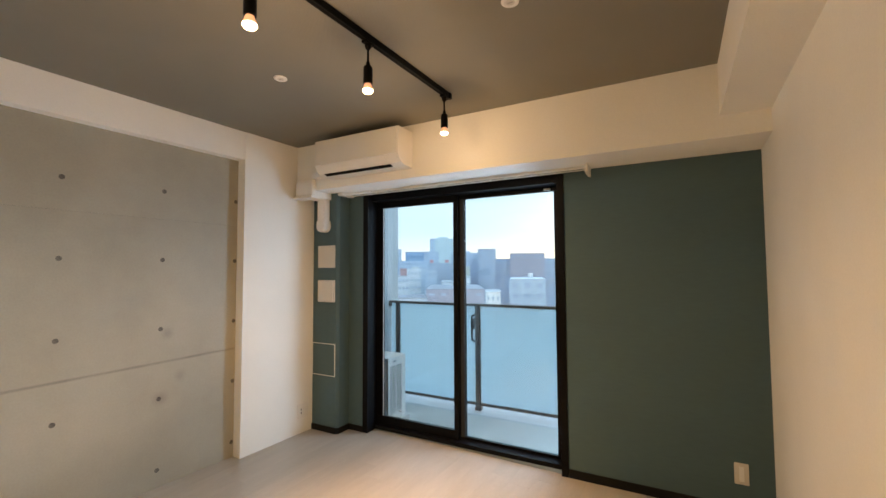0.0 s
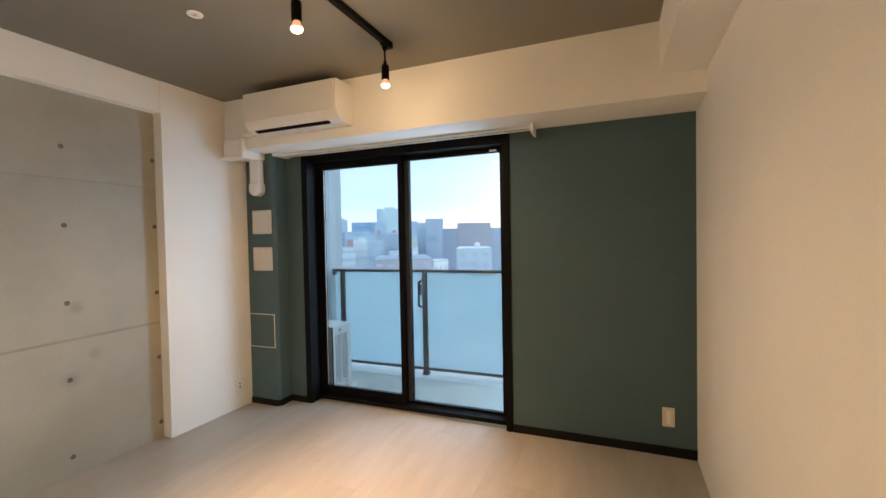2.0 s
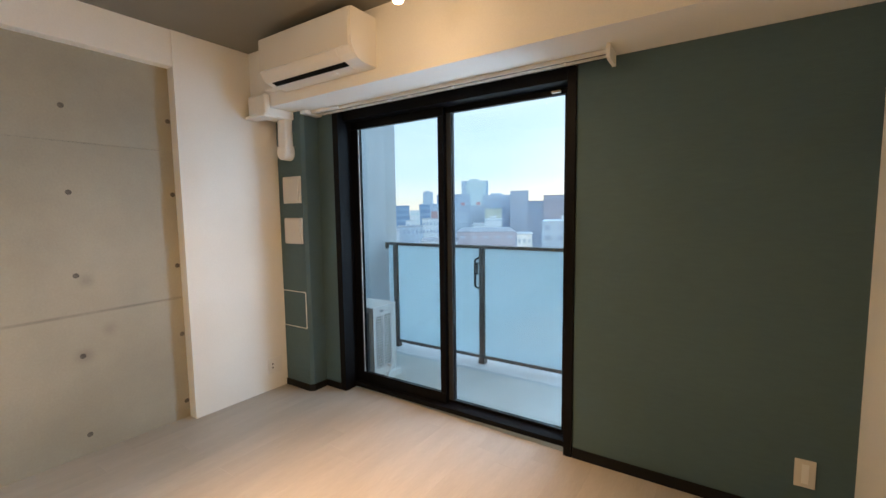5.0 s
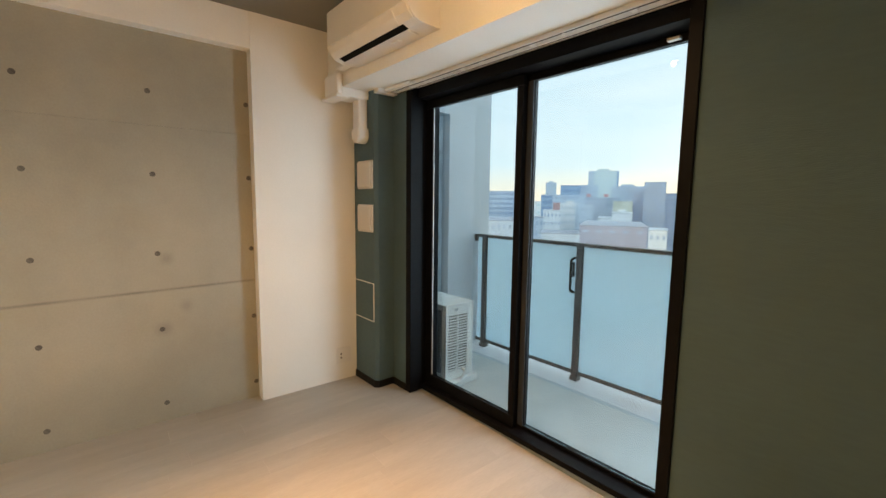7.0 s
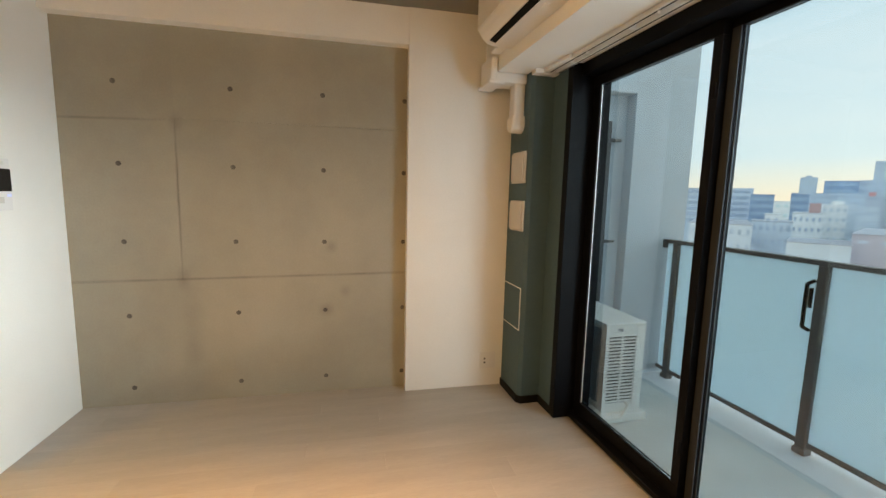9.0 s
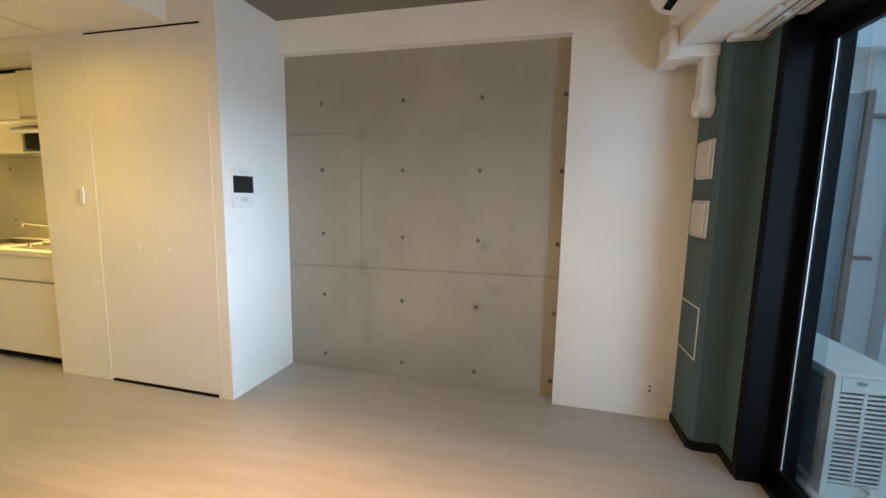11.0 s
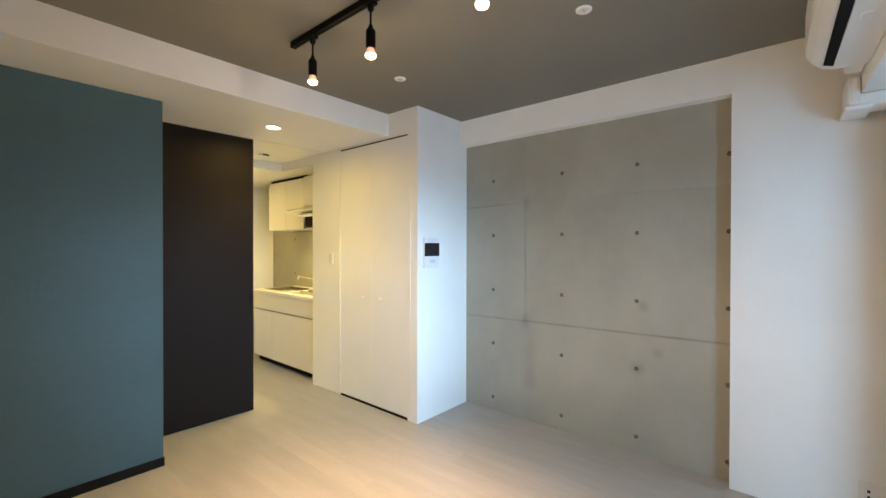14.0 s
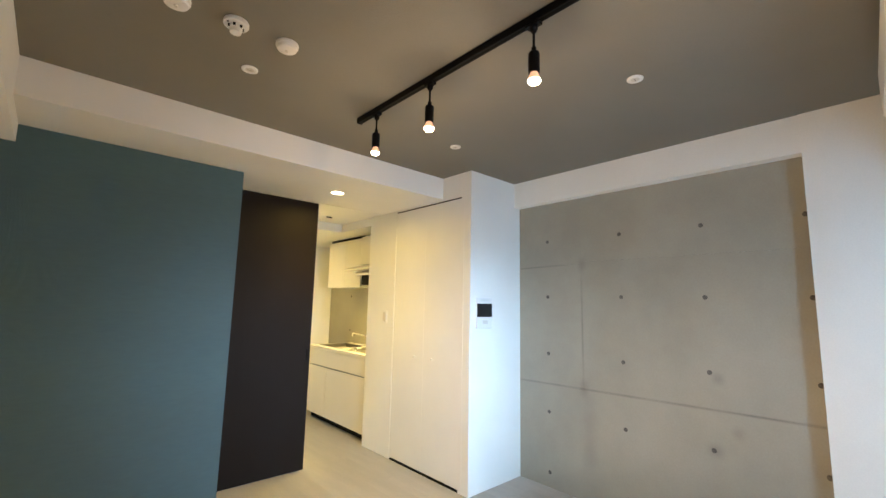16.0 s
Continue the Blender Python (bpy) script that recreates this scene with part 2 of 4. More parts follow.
def milky(name, colour):
    """Opal safety glass: light scatters through it, with a clear gloss on top."""
    mt = bpy.data.materials.new(name)
    mt.use_nodes = True
    n, l = mt.node_tree.nodes, mt.node_tree.links
    n.clear()
    tr, df, gl = n.new("ShaderNodeBsdfTranslucent"), n.new("ShaderNodeBsdfDiffuse"), n.new("ShaderNodeBsdfGlossy")
    tr.inputs["Color"].default_value = df.inputs["Color"].default_value = (*colour, 1)
    gl.inputs["Roughness"].default_value = 0.08
    m1, m2, fr = n.new("ShaderNodeMixShader"), n.new("ShaderNodeMixShader"), n.new("ShaderNodeFresnel")
    m1.inputs["Fac"].default_value = 0.15
    l.new(tr.outputs[0], m1.inputs[1])
    l.new(df.outputs[0], m1.inputs[2])
    l.new(fr.outputs[0], m2.inputs["Fac"])
    l.new(m1.outputs[0], m2.inputs[1])
    l.new(gl.outputs[0], m2.inputs[2])
    l.new(m2.outputs[0], n.new("ShaderNodeOutputMaterial").inputs["Surface"])
    return mt


MILK = milky("milky_glass", (0.80, 0.94, 0.99))
BULBGLASS = glowing("lit_bulb", (1.0, 0.76, 0.50), 10.0)
WENGE.node_tree.nodes["Principled BSDF"].inputs["Specular IOR Level"].default_value = 0.13
BLACK.node_tree.nodes["Principled BSDF"].inputs["Specular IOR Level"].default_value = 0.10
SLOT.node_tree.nodes["Principled BSDF"].inputs["Specular IOR Level"].default_value = 0.08
STILE.node_tree.nodes["Principled BSDF"].inputs["Specular IOR Level"].default_value = 0.25
BASE.node_tree.nodes["Principled BSDF"].inputs["Specular IOR Level"].default_value = 0.2
DOWNGLOW = glowing("lit_downlight", (1.0, 0.74, 0.42), 14.0)


# ---- building helpers ----
SKEW = Matrix.Translation((1.3, 2.95, 0)) @ pose(0, 0, 0, 0, 0, 2.0) @ Matrix.Translation((-1.3, -2.95, 0))
WINDOW_SIDE = []


def box(bm, x0, y0, z0, x1, y1, z1, bevel=0.0):
    made = bmesh.ops.create_cube(bm, size=1.0)["verts"]
    size = Vector((x1 - x0, y1 - y0, z1 - z0))
    for v in made:
        v.co = Vector((x0, y0, z0)) + Vector(((v.co.x + 0.5) * size.x, (v.co.y + 0.5) * size.y, (v.co.z + 0.5) * size.z))
    if bevel:
        edges = list({e for v in made for e in v.link_edges})
        bmesh.ops.bevel(bm, geom=edges, offset=bevel, segments=2, affect="EDGES", profile=0.5)
    return bm


def rod(bm, a, b, r0, r1=None, sides=16):
    a, b = Vector(a), Vector(b)
    way = b - a
    turn = way.to_track_quat("Z", "Y").to_matrix().to_4x4()
    bmesh.ops.create_cone(bm, cap_ends=True, segments=sides, radius1=r0, radius2=r0 if r1 is None else r1, depth=way.length,
                          matrix=Matrix.Translation((a + b) / 2) @ turn)
    return bm


def prism(bm, outline, axis, lo, hi):
    """A solid from an outline in the plane across an axis, from lo to hi along it."""
    def at(u, v, w):
        return {"x": (w, u, v), "y": (u, w, v), "z": (u, v, w)}[axis]
    one = [bm.verts.new(at(u, v, lo)) for u, v in outline]
    two = [bm.verts.new(at(u, v, hi)) for u, v in outline]
    bm.faces.new(one)
    bm.faces.new(two[::-1])
    for i in range(len(one)):
        j = (i + 1) % len(one)
        bm.faces.new((one[i], two[i], two[j], one[j]))
    bmesh.ops.recalc_face_normals(bm, faces=bm.faces)
    return bm


def lathe(bm, profile, place, sides=24):
    """Profile of (radius, z) turned about a vertical axis at place."""
    rings = []
    for r, z in profile:
        rings.append([bm.verts.new((place[0] + r * math.cos(6.2832 * k / sides), place[1] + r * math.sin(6.2832 * k / sides), place[2] + z))
                      for k in range(sides)])
    for a, b in zip(rings, rings[1:]):
        for k in range(sides):
            bm.faces.new((a[k], a[(k + 1) % sides], b[(k + 1) % sides], b[k]))
    bm.faces.new(rings[0][::-1])
    bm.faces.new(rings[-1])
    bmesh.ops.recalc_face_normals(bm, faces=bm.faces)
    return bm


def mesh_of(name, bm, mat, smooth=False):
    me = bpy.data.meshes.new(name)
    bm.to_mesh(me)
    bm.free()
    me.materials.append(mat)
    if smooth:
        for f in me.polygons:
            f.use_smooth = True
        me.set_sharp_from_angle(angle=radians(40))
    return me


def part(name, bm, mat, parent, label="", smooth=False):
    ob = new(name, mesh_of(name, bm, mat, smooth))
    ob.parent = parent
    return tagged(ob, label=label)


def thing(name, place, label, category, group="", kind="", side=False):
    ob = new(name)
    ob.empty_display_size = 0.1
    ob.matrix_world = Matrix.Translation(place)
    ob["base"] = list(place)
    if side:
        WINDOW_SIDE.append(ob)
    return tagged(ob, label, category, group, kind)


def solid(name, bm, mat, label="", category="", side=False, kind="structure", smooth=False):
    ob = new(name, mesh_of(name, bm, mat, smooth))
    if side:
        WINDOW_SIDE.append(ob)
    return tagged(ob, label, category, "", kind)


def B(*a, bevel=0.0):
    return box(bmesh.new(), *a, bevel=bevel)

# ---- the large structure ----
CEIL, SOFFIT = 2.498, 2.312
XR, YB = 3.418, -0.80
# white setting walls
solid("wall_east", B(XR, -4.2, -0.1, XR + 0.12, 3.6, 2.8), WHITE)
solid("beam_east", prism(bmesh.new(), [(3.258, YB + 0.001), (XR, YB + 0.001), (XR, 2.60), (3.199, 2.60)], "z", 2.215, CEIL + 0.1), WHITE)
solid("beam_west", B(-0.12, 0.0, 2.28, 0.078, 1.972, CEIL + 0.1), WHITE)
solid("pillar_west", B(-0.12, 1.972, -0.1, 0.085, 2.80, CEIL + 0.1), WHITE)
solid("ceiling", B(-0.1, -0.345, CEIL, XR, 2.75, CEIL + 0.12), DARKCEIL)
solid("ceiling_hall", B(0.635, -1.255, SOFFIT, XR, -0.340, CEIL + 0.12), SATINW)
solid("ceiling_hall_inner", B(0.635, -2.10, SOFFIT, 2.2, -1.275, CEIL + 0.12), SATINW)
solid("ceiling_kitchen", B(-0.12, -2.10, 2.222, 0.632, -1.47, CEIL + 0.12), SATINW)
solid("ceiling_kitchen_far", B(-0.12, -3.62, 2.222, 2.2, -2.103, CEIL + 0.12), SATINW)
solid("door_track", B(0.64, -1.275, SOFFIT + 0.012, 2.2, -1.255, SOFFIT + 0.03), SLOT)
solid("wall_south", B(2.128, YB - 0.40, -0.1, XR, YB, SOFFIT), TEAL)
solid("baseboard_south", B(2.124, YB + 0.001, 0.0, XR, YB + 0.008, 0.055), BASE)
solid("wall_hall_east", B(2.13, -3.62, -0.1, 2.25, -1.21, CEIL), WHITE)
solid("wall_hall_south", B(-0.12, -3.62, -0.1, 2.13, -3.50, CEIL), WHITE)
# closet block with its column, jambs and the wall with the switch
solid("column", B(-0.12, -0.108, -0.1, 0.635, 0.0, CEIL + 0.1), WHITE)
solid("closet_header", B(0.50, -1.004, 2.296, 0.635, -0.109, CEIL + 0.1), WHITE)
solid("wall_switch", B(-0.12, -1.47, -0.1, 0.635, -1.005, CEIL + 0.1), WHITE)
solid("closet_back", B(0.40, -1.004, -0.1, 0.43, -0.109, 2.4), SLOT)
solid("trim_column", B(0.6353, -0.106, 0.0, 0.6365, -0.075, 2.29), SATINW)
solid("trim_closet_left", B(0.6353, -1.028, 0.0, 0.6365, -1.006, 2.30), SATINW)
# window side: beam, walls beside the window
solid("beam_north", B(0.0, 2.518, 2.10, 3.42, 3.05, CEIL + 0.1), WHITE, side=True)
solid("wall_north_east", B(2.293, 2.893, -0.1, 3.46, 3.10, 2.12), TEAL, side=True)
solid("baseboard_north_east", B(2.295, 2.883, 0.0, 3.44, 2.892, 0.055), BASE, side=True)
solid("wall_north_west", prism(bmesh.new(), [(0.05, 2.712), (0.35, 2.712), (0.372, 2.734), (0.372, 2.858), (0.535, 2.858), (0.535, 3.10), (0.05, 3.10)], "z", -0.1, 2.12), TEAL, side=True)
solid("baseboard_north_west", prism(bmesh.new(), [(0.05, 2.703), (0.354, 2.703), (0.381, 2.730), (0.381, 2.849), (0.535, 2.849), (0.535, 2.857), (0.373, 2.857), (0.373, 2.734), (0.35, 2.711), (0.05, 2.711)], "z", 0.0, 0.05), BASE, side=True)
solid("wall_north_sill", B(0.0, 2.955, -0.4, 3.46, 3.10, 0.012), PLASTER, side=True)
solid("wall_north_outer", B(-0.6, 3.06, 2.06, 3.7, 3.10, 3.0), PLASTER, side=True)
solid("wall_north_outer_west", B(-0.6, 3.05, -0.4, 0.04, 3.10, 3.0), PLASTER, side=True)

# concrete wall: formwork panels with open joints, and filled cone holes
wall_west = solid("wall_west", B(-0.12, -0.02, -0.1, -0.006, 2.0, 2.32), SMUDGE, "fair-faced concrete wall with formwork joints and cone holes", "wall")
J = 0.0007


def panel(name, y0, y1, low, high):
    """low and high: heights at y0 and y1 of the lower and the upper joint."""
    bm = bmesh.new()
    prism(bm, [(y0 + J, low[0] + J), (y1 - J, low[1] + J), (y1 - J, high[1] - J), (y0 + J, high[0] - J)], "x", -0.006, 0.0)
    return part(name, bm, CONCRETE, wall_west)


def seam(y):
    return 0.787 + 0.016 * y


panel("concrete_panel", -0.01, 1.98, (-0.01, -0.01), (seam(0), seam(1.98)))
panel("concrete_panel", -0.01, 0.594, (seam(0), seam(0.594)), (1.737, 1.752))
panel("concrete_panel", 0.594, 1.98, (seam(0.594), seam(1.98)), (1.764, 1.764))
panel("concrete_panel", -0.01, 0.5951, (1.737, 1.752), (2.30, 2.30))
panel("concrete_panel", 0.5929, 1.98, (1.764, 1.764), (2.30, 2.30))
CONE_YS, CONE_ZS = (0.288, 0.905, 1.440, 1.955), (0.113, 0.573, 1.030, 1.490, 1.952)
cone_bm = bmesh.new()
prism(cone_bm, [(0.0145 * math.cos(k * 0.3927), 0.0145 * math.sin(k * 0.3927)) for k in range(16)], "x", -0.004, 0.0008)
cone_me = mesh_of("cone_hole", cone_bm, MORTAR)
for y in CONE_YS:
    for z in CONE_ZS:
        c = new("cone_hole", cone_me)
        c.parent = wall_west
        c.location = (0.0, y, z)

# floor: subfloor with boards laid along y
floor = solid("floor", B(-0.12, -3.62, -0.12, XR, 2.95, -0.006), GAP, "pale oak board floor laid lengthwise", "floor")
BOARD_W, BOARD_L = 0.151, 1.22
board_full = mesh_of("floor_board", B(0.0002, 0.0003, -0.02, BOARD_W - 0.0002, BOARD_L - 0.0003, 0.0), OAK)
rnd = random.Random(4)
x = 0.0
while x < XR - 0.01:
    y = -3.6 + rnd.uniform(-1.2, 0.0)
    while y < 2.94:
        y0, y1 = max(y, -3.6), min(y + BOARD_L, 2.945)
        w = min(BOARD_W, XR - x)
        if y1 - y0 > 0.05 and (y1 > -1.2 or x < 2.2):
            if y0 == y and y1 == y + BOARD_L and w == BOARD_W:
                b = new("floor_board", board_full)
                b.location = (x, y, 0)
            else:
                b = new("floor_board", mesh_of("floor_board", B(0.0002, 0.0003, -0.02, w - 0.0002, y1 - y0 - 0.0003, 0.0), OAK))
                b.location = (x, y0, 0)
            b.parent = floor
        y += BOARD_L
    x += BOARD_W

# ---- sliding window ----
win = thing("window_1", (1.41, 2.95, 0), "black aluminium two-leaf sliding balcony window with darkened glass", "window", kind="structure", side=True)


def wp(name, bm, mat, parent=None, label=""):
    """A part given in room coordinates under a thing at its own base."""
    owner = parent or win
    root = owner if "base" in owner else owner.parent
    bm.transform(Matrix.Translation(-Vector(root["base"])))
    return part(name, bm, mat, owner, label)


wp("casing", B(0.536, 2.850, 0.0, 0.590, 3.10, 2.098, bevel=0.002), BLACK)
wp("casing", B(2.246, 2.880, 0.0, 2.292, 3.10, 2.098, bevel=0.002), BLACK)
wp("casing", B(0.591, 2.905, 2.032, 2.245, 3.10, 2.098, bevel=0.002), BLACK)
wp("sill", B(0.591, 2.940, 0.013, 2.245, 3.10, 0.045, bevel=0.003), BLACK)


def sash(x0, x1, y, left, right, low, high):
    """A sliding leaf between x0 and x1; its glass begins at the heights low and high."""
    frame_ob = wp("sash_frame", B(x0, y - 0.018, 0.046, x1, y + 0.018, low, bevel=0.002), BLACK)
    wp("rail", B(x0, y - 0.018, high, x1, y + 0.018, 2.031, bevel=0.002), BLACK, frame_ob)
    wp("stile", B(x0, y - 0.0175, low + 0.0005, x0 + left, y + 0.0175, high - 0.0005, bevel=0.002), BLACK, frame_ob)
    wp("stile", B(x1 - right, y - 0.0175, low + 0.0005, x1, y + 0.0175, high - 0.0005, bevel=0.002), BLACK, frame_ob)
    g = wp("pane", B(x0 + left, y - 0.003, low + 0.0005, x1 - right, y + 0.003, high - 0.0005), PANE, frame_ob, "glass darkened to dim the view outside")
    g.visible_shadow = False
    return frame_ob


inner = sash(0.591, 1.412, 3.002, 0.060, 0.042, 0.120, 1.975)
outer = sash(1.380, 2.245, 3.046, 0.072, 0.055, 0.064, 1.998)
wp("gasket", B(0.6515, 2.996, 0.1206, 0.6545, 2.9985, 1.974), GREYP, inner)
# added face whose grey puts the sky's light on the black stile
wp("mullion_cover", B(1.419, 3.0225, 0.0646, 1.4505, 3.0275, 1.997), STILE, outer, "meeting stile face, greyed as if lit by the sky")
wp("weather_strip", B(1.4135, 3.0235, 0.0646, 1.4180, 3.0282, 1.997), STILE, outer)
wp("gasket", B(1.4522, 3.038, 0.0646, 1.456, 3.0425, 1.997), STILE, outer)
wp("lock", B(1.392, 2.974, 1.74, 1.408, 2.983, 1.80, bevel=0.003), BLACK, inner)
wp("catch", B(1.396, 2.976, 0.27, 1.411, 2.983, 0.33, bevel=0.003), BLACK, inner)
wp("stopper", B(2.12, 3.000, 2.004, 2.17, 3.027, 2.016, bevel=0.003), BEIGEP, outer)

# ---- balcony ----
solid("balcony_floor", B(-0.27, 3.101, -0.40, 3.7, 3.94, -0.092), BALCONY, side=True)
solid("balcony_drain", B(-0.27, 3.941, -0.40, 3.7, 4.03, -0.112), PLASTER, side=True)
solid("balcony_gutter", B(-0.27, 4.031, -0.40, 3.7, 4.50, -0.165, bevel=0.022), KERB, side=True)
solid("balcony_wall_west", B(-0.55, 3.905, -0.4, -0.212, 4.48, 3.0), PLASTER, side=True)
solid("balcony_wall_recess", B(-0.55, 3.735, -0.4, -0.315, 3.904, 2.194), PLASTER, side=True)
solid("balcony_lintel", B(-0.55, 3.105, 2.195, -0.2125, 3.904, 3.0), PLASTER, side=True)
solid("balcony_wall_east", B(3.6, 3.10, -0.4, 3.8, 4.5, 3.0), PLASTER, side=True)
screen = thing("partition_screen", (-0.28, 3.4, -0.092), "grey balcony partition board between metal posts", "partition", side=True)
wp("board", B(-0.29, 3.12, -0.05, -0.28, 3.689, 1.96), PLASTERD, screen)
wp("post", B(-0.31, 3.69, -0.091, -0.26, 3.73, 1.975, bevel=0.003), RAILM, screen)
for z in (1.0, 1.83):
    wp("bracket", B(-0.30, 3.7305, z - 0.012, -0.262, 3.83, z + 0.012, bevel=0.003), RAILM, screen)

rail = thing("balcony_railing", (1.5, 4.32, -0.165), "bronze metal balcony railing with milky glass panels", "railing", side=True)
wp("handrail", B(-0.21, 4.285, 0.995, 3.6, 4.345, 1.025, bevel=0.004), RAILM, rail)
wp("end_plate", B(-0.211, 4.27, 0.955, -0.175, 4.30, 1.025, bevel=0.003), RAILM, rail)
wp("bottom_rail", B(-0.21, 4.305, -0.115, 3.6, 4.345, -0.085, bevel=0.003), RAILM, rail)
for k, x in enumerate((-0.092, 1.002, 2.095, 3.19)):
    post = wp("post", B(x - 0.028, 4.292, -0.163, x + 0.028, 4.338, 0.994, bevel=0.003), RAILM, rail)
    wp("foot", B(x - 0.036, 4.282, -0.1655, x + 0.036, 4.348, -0.128, bevel=0.004), RAILM, post)
    if k in (1, 3):
        bm = bmesh.new()
        for a, b in (((x - 0.058, 4.268, 0.62), (x - 0.058, 4.268, 0.88)), ((x - 0.058, 4.268, 0.88), (x - 0.03, 4.29, 0.905)), ((x - 0.058, 4.268, 0.62), (x - 0.03, 4.29, 0.60)),
                     ((x - 0.036, 4.275, 0.74), (x - 0.036, 4.275, 0.86))):
            rod(bm, a, b, 0.011, sides=10)
        wp("pole_holder", bm, BLACK, post, "black folding drying-pole holder")
for a, b in ((-0.22, -0.092), (-0.092, 1.002), (1.002, 2.095), (2.095, 3.19), (3.19, 3.6)):
    wp("panel", B(a + 0.02, 4.318, -0.084, b - 0.02, 4.326, 0.994), MILK, rail, "milky translucent glass")

# ---- things on the window side ----
def arc(cx, cy, r, a0, a1, steps):
    return [(cx + r * math.cos(radians(a0 + (a1 - a0) * k / steps)), cy + r * math.sin(radians(a0 + (a1 - a0) * k / steps))) for k in range(steps + 1)]


def squeeze(outline):
    """The casing is low for its depth."""
    return [(2.517 + (u - 2.517) * 0.87, 2.169 + (v - 2.184) * 0.915) for u, v in outline]


def air_conditioner():
    x0, x1 = 0.494, 1.262
    ac = thing("air_conditioner", (0.82, 2.51, 2.185), "white wall-mounted split air conditioner with dark outlet slot", "air conditioner", side=True)
    outline = [(2.517, 2.480), (2.300, 2.476)] + arc(2.297, 2.466, 0.010, 80, 170, 3) + [(2.2865, 2.33), (2.2865, 2.262), (2.2945, 2.258)] + \
              [(2.312, 2.226), (2.342, 2.200), (2.385, 2.187), (2.517, 2.184)]
    outline = squeeze(outline)
    body = wp("body", prism(bmesh.new(), outline, "x", x0, x1), PLASTIC, ac)
    cheek = [(u + (0.004 if u < 2.5 else -0.001), v) for u, v in outline]
    wp("side_cover", prism(bmesh.new(), cheek, "x", x1 + 0.001, x1 + 0.014), PLASTIC, ac)
    wp("side_cover", prism(bmesh.new(), cheek, "x", x0 - 0.014, x0 - 0.001), PLASTIC, ac)
    wp("front_panel", prism(bmesh.new(), squeeze([(2.2835, 2.464), (2.2825, 2.335), (2.2825, 2.262), (2.2864, 2.262), (2.2864, 2.335), (2.287, 2.464)]), "x", x0 + 0.002, x1 - 0.002), PLASTIC, ac)
    wp("outlet_slot", prism(bmesh.new(), squeeze([(2.348, 2.1945), (2.386, 2.1830), (2.386, 2.1885), (2.350, 2.1995)]), "x", x0 + 0.040, x1 - 0.085), SLOT, ac, "dark air outlet slot")
    wp("flap", prism(bmesh.new(), squeeze([(2.388, 2.1825), (2.43, 2.1800), (2.47, 2.1795), (2.47, 2.1838), (2.43, 2.1845), (2.388, 2.1868)]), "x", x0 + 0.02, x1 - 0.10), PLASTIC, ac)
    wp("outlet_frame", prism(bmesh.new(), squeeze([(2.2885, 2.256), (2.3075, 2.224), (2.338, 2.1975), (2.342, 2.2005), (2.313, 2.227), (2.2935, 2.258)]), "x", x0 + 0.01, x1 - 0.105), PLASTIC, ac)
    wp("sensor", B(x1 - 0.27, 2.43, 2.158, x1 - 0.22, 2.46, 2.170, bevel=0.003), PLASTIC, ac)
    wp("pipe_collar", B(0.31, 2.455, 2.185, x0 - 0.015, 2.517, 2.235, bevel=0.012), PLASTIC, ac)


air_conditioner()

duct = thing("pipe_cover", (0.2, 2.71, 1.76), "white plastic air conditioner pipe cover with rounded elbow", "pipe cover", side=True)
wp("upper_elbow", B(0.100, 2.470, 2.046, 0.300, 2.517, 2.186, bevel=0.016), PLASTIC, duct)
wp("soffit_run", B(0.130, 2.500, 2.040, 0.292, 2.711, 2.099, bevel=0.008), PLASTIC, duct)
wp("wall_flange", B(0.078, 2.462, 2.028, 0.300, 2.56, 2.050, bevel=0.008), PLASTIC, duct)
wp("wall_run", B(0.184, 2.640, 1.835, 0.276, 2.711, 2.060, bevel=0.014), PLASTIC, duct)
bm = bmesh.new()
prism(bm, [(0.180, 1.852), (0.177, 1.812)] + arc(0.230, 1.804, 0.053, 175, 365, 12) + [(0.283, 1.812), (0.280, 1.852)], "y", 2.630, 2.711)
bmesh.ops.bevel(bm, geom=[e for e in bm.edges if all(v.co.y < 2.64 for v in e.verts)], offset=0.018, segments=3, affect="EDGES", profile=0.5)
wp("end_cap", bm, PLASTIC, duct)


def vent_plate(z0, z1):
    v = thing("vent_plate", (0.243, 2.711, z0), "square beige ventilation cover plate on teal wall", "vent cover", "square wall plates", side=True)
    wp("frame", B(0.143, 2.699, z0, 0.341, 2.7115, z1, bevel=0.004), BEIGEP, v)
    wp("cover", B(0.155, 2.688, z0 + 0.012, 0.329, 2.6985, z1 - 0.012, bevel=0.004), BEIGEP, v)
    wp("tab", B(0.232, 2.684, z0 + 0.016, 0.252, 2.6878, z0 + 0.022, bevel=0.001), BEIGEP, v)


vent_plate(1.437, 1.635)
vent_plate(1.132, 1.327)
hatch = thing("access_hatch", (0.205, 2.711, 0.485), "teal access panel in a thin white metal frame", "access panel", side=True)
wp("panel", B(0.081, 2.7095, 0.491, 0.338, 2.7115, 0.761), TEAL, hatch)
for a in ((0.076, 0.485, 0.344, 0.4905), (0.076, 0.7615, 0.344, 0.767), (0.076, 0.491, 0.0808, 0.761), (0.3382, 0.491, 0.344, 0.761)):
    wp("frame", B(a[0], 2.7075, a[1], a[2], 2.7115, a[3]), SATINW, hatch)

rails = thing("curtain_rail", (1.42, 2.80, 2.045), "white double curtain rail with end brackets", "curtain rail", side=True)
for y in (2.785, 2.838):
    wp("track", B(0.43, y - 0.011, 2.078, 2.468, y + 0.011, 2.0985, bevel=0.003), GREYP, rails)
    wp("groove", B(0.45, y - 0.003, 2.0765, 2.45, y + 0.003, 2.0777), SLOT, rails)
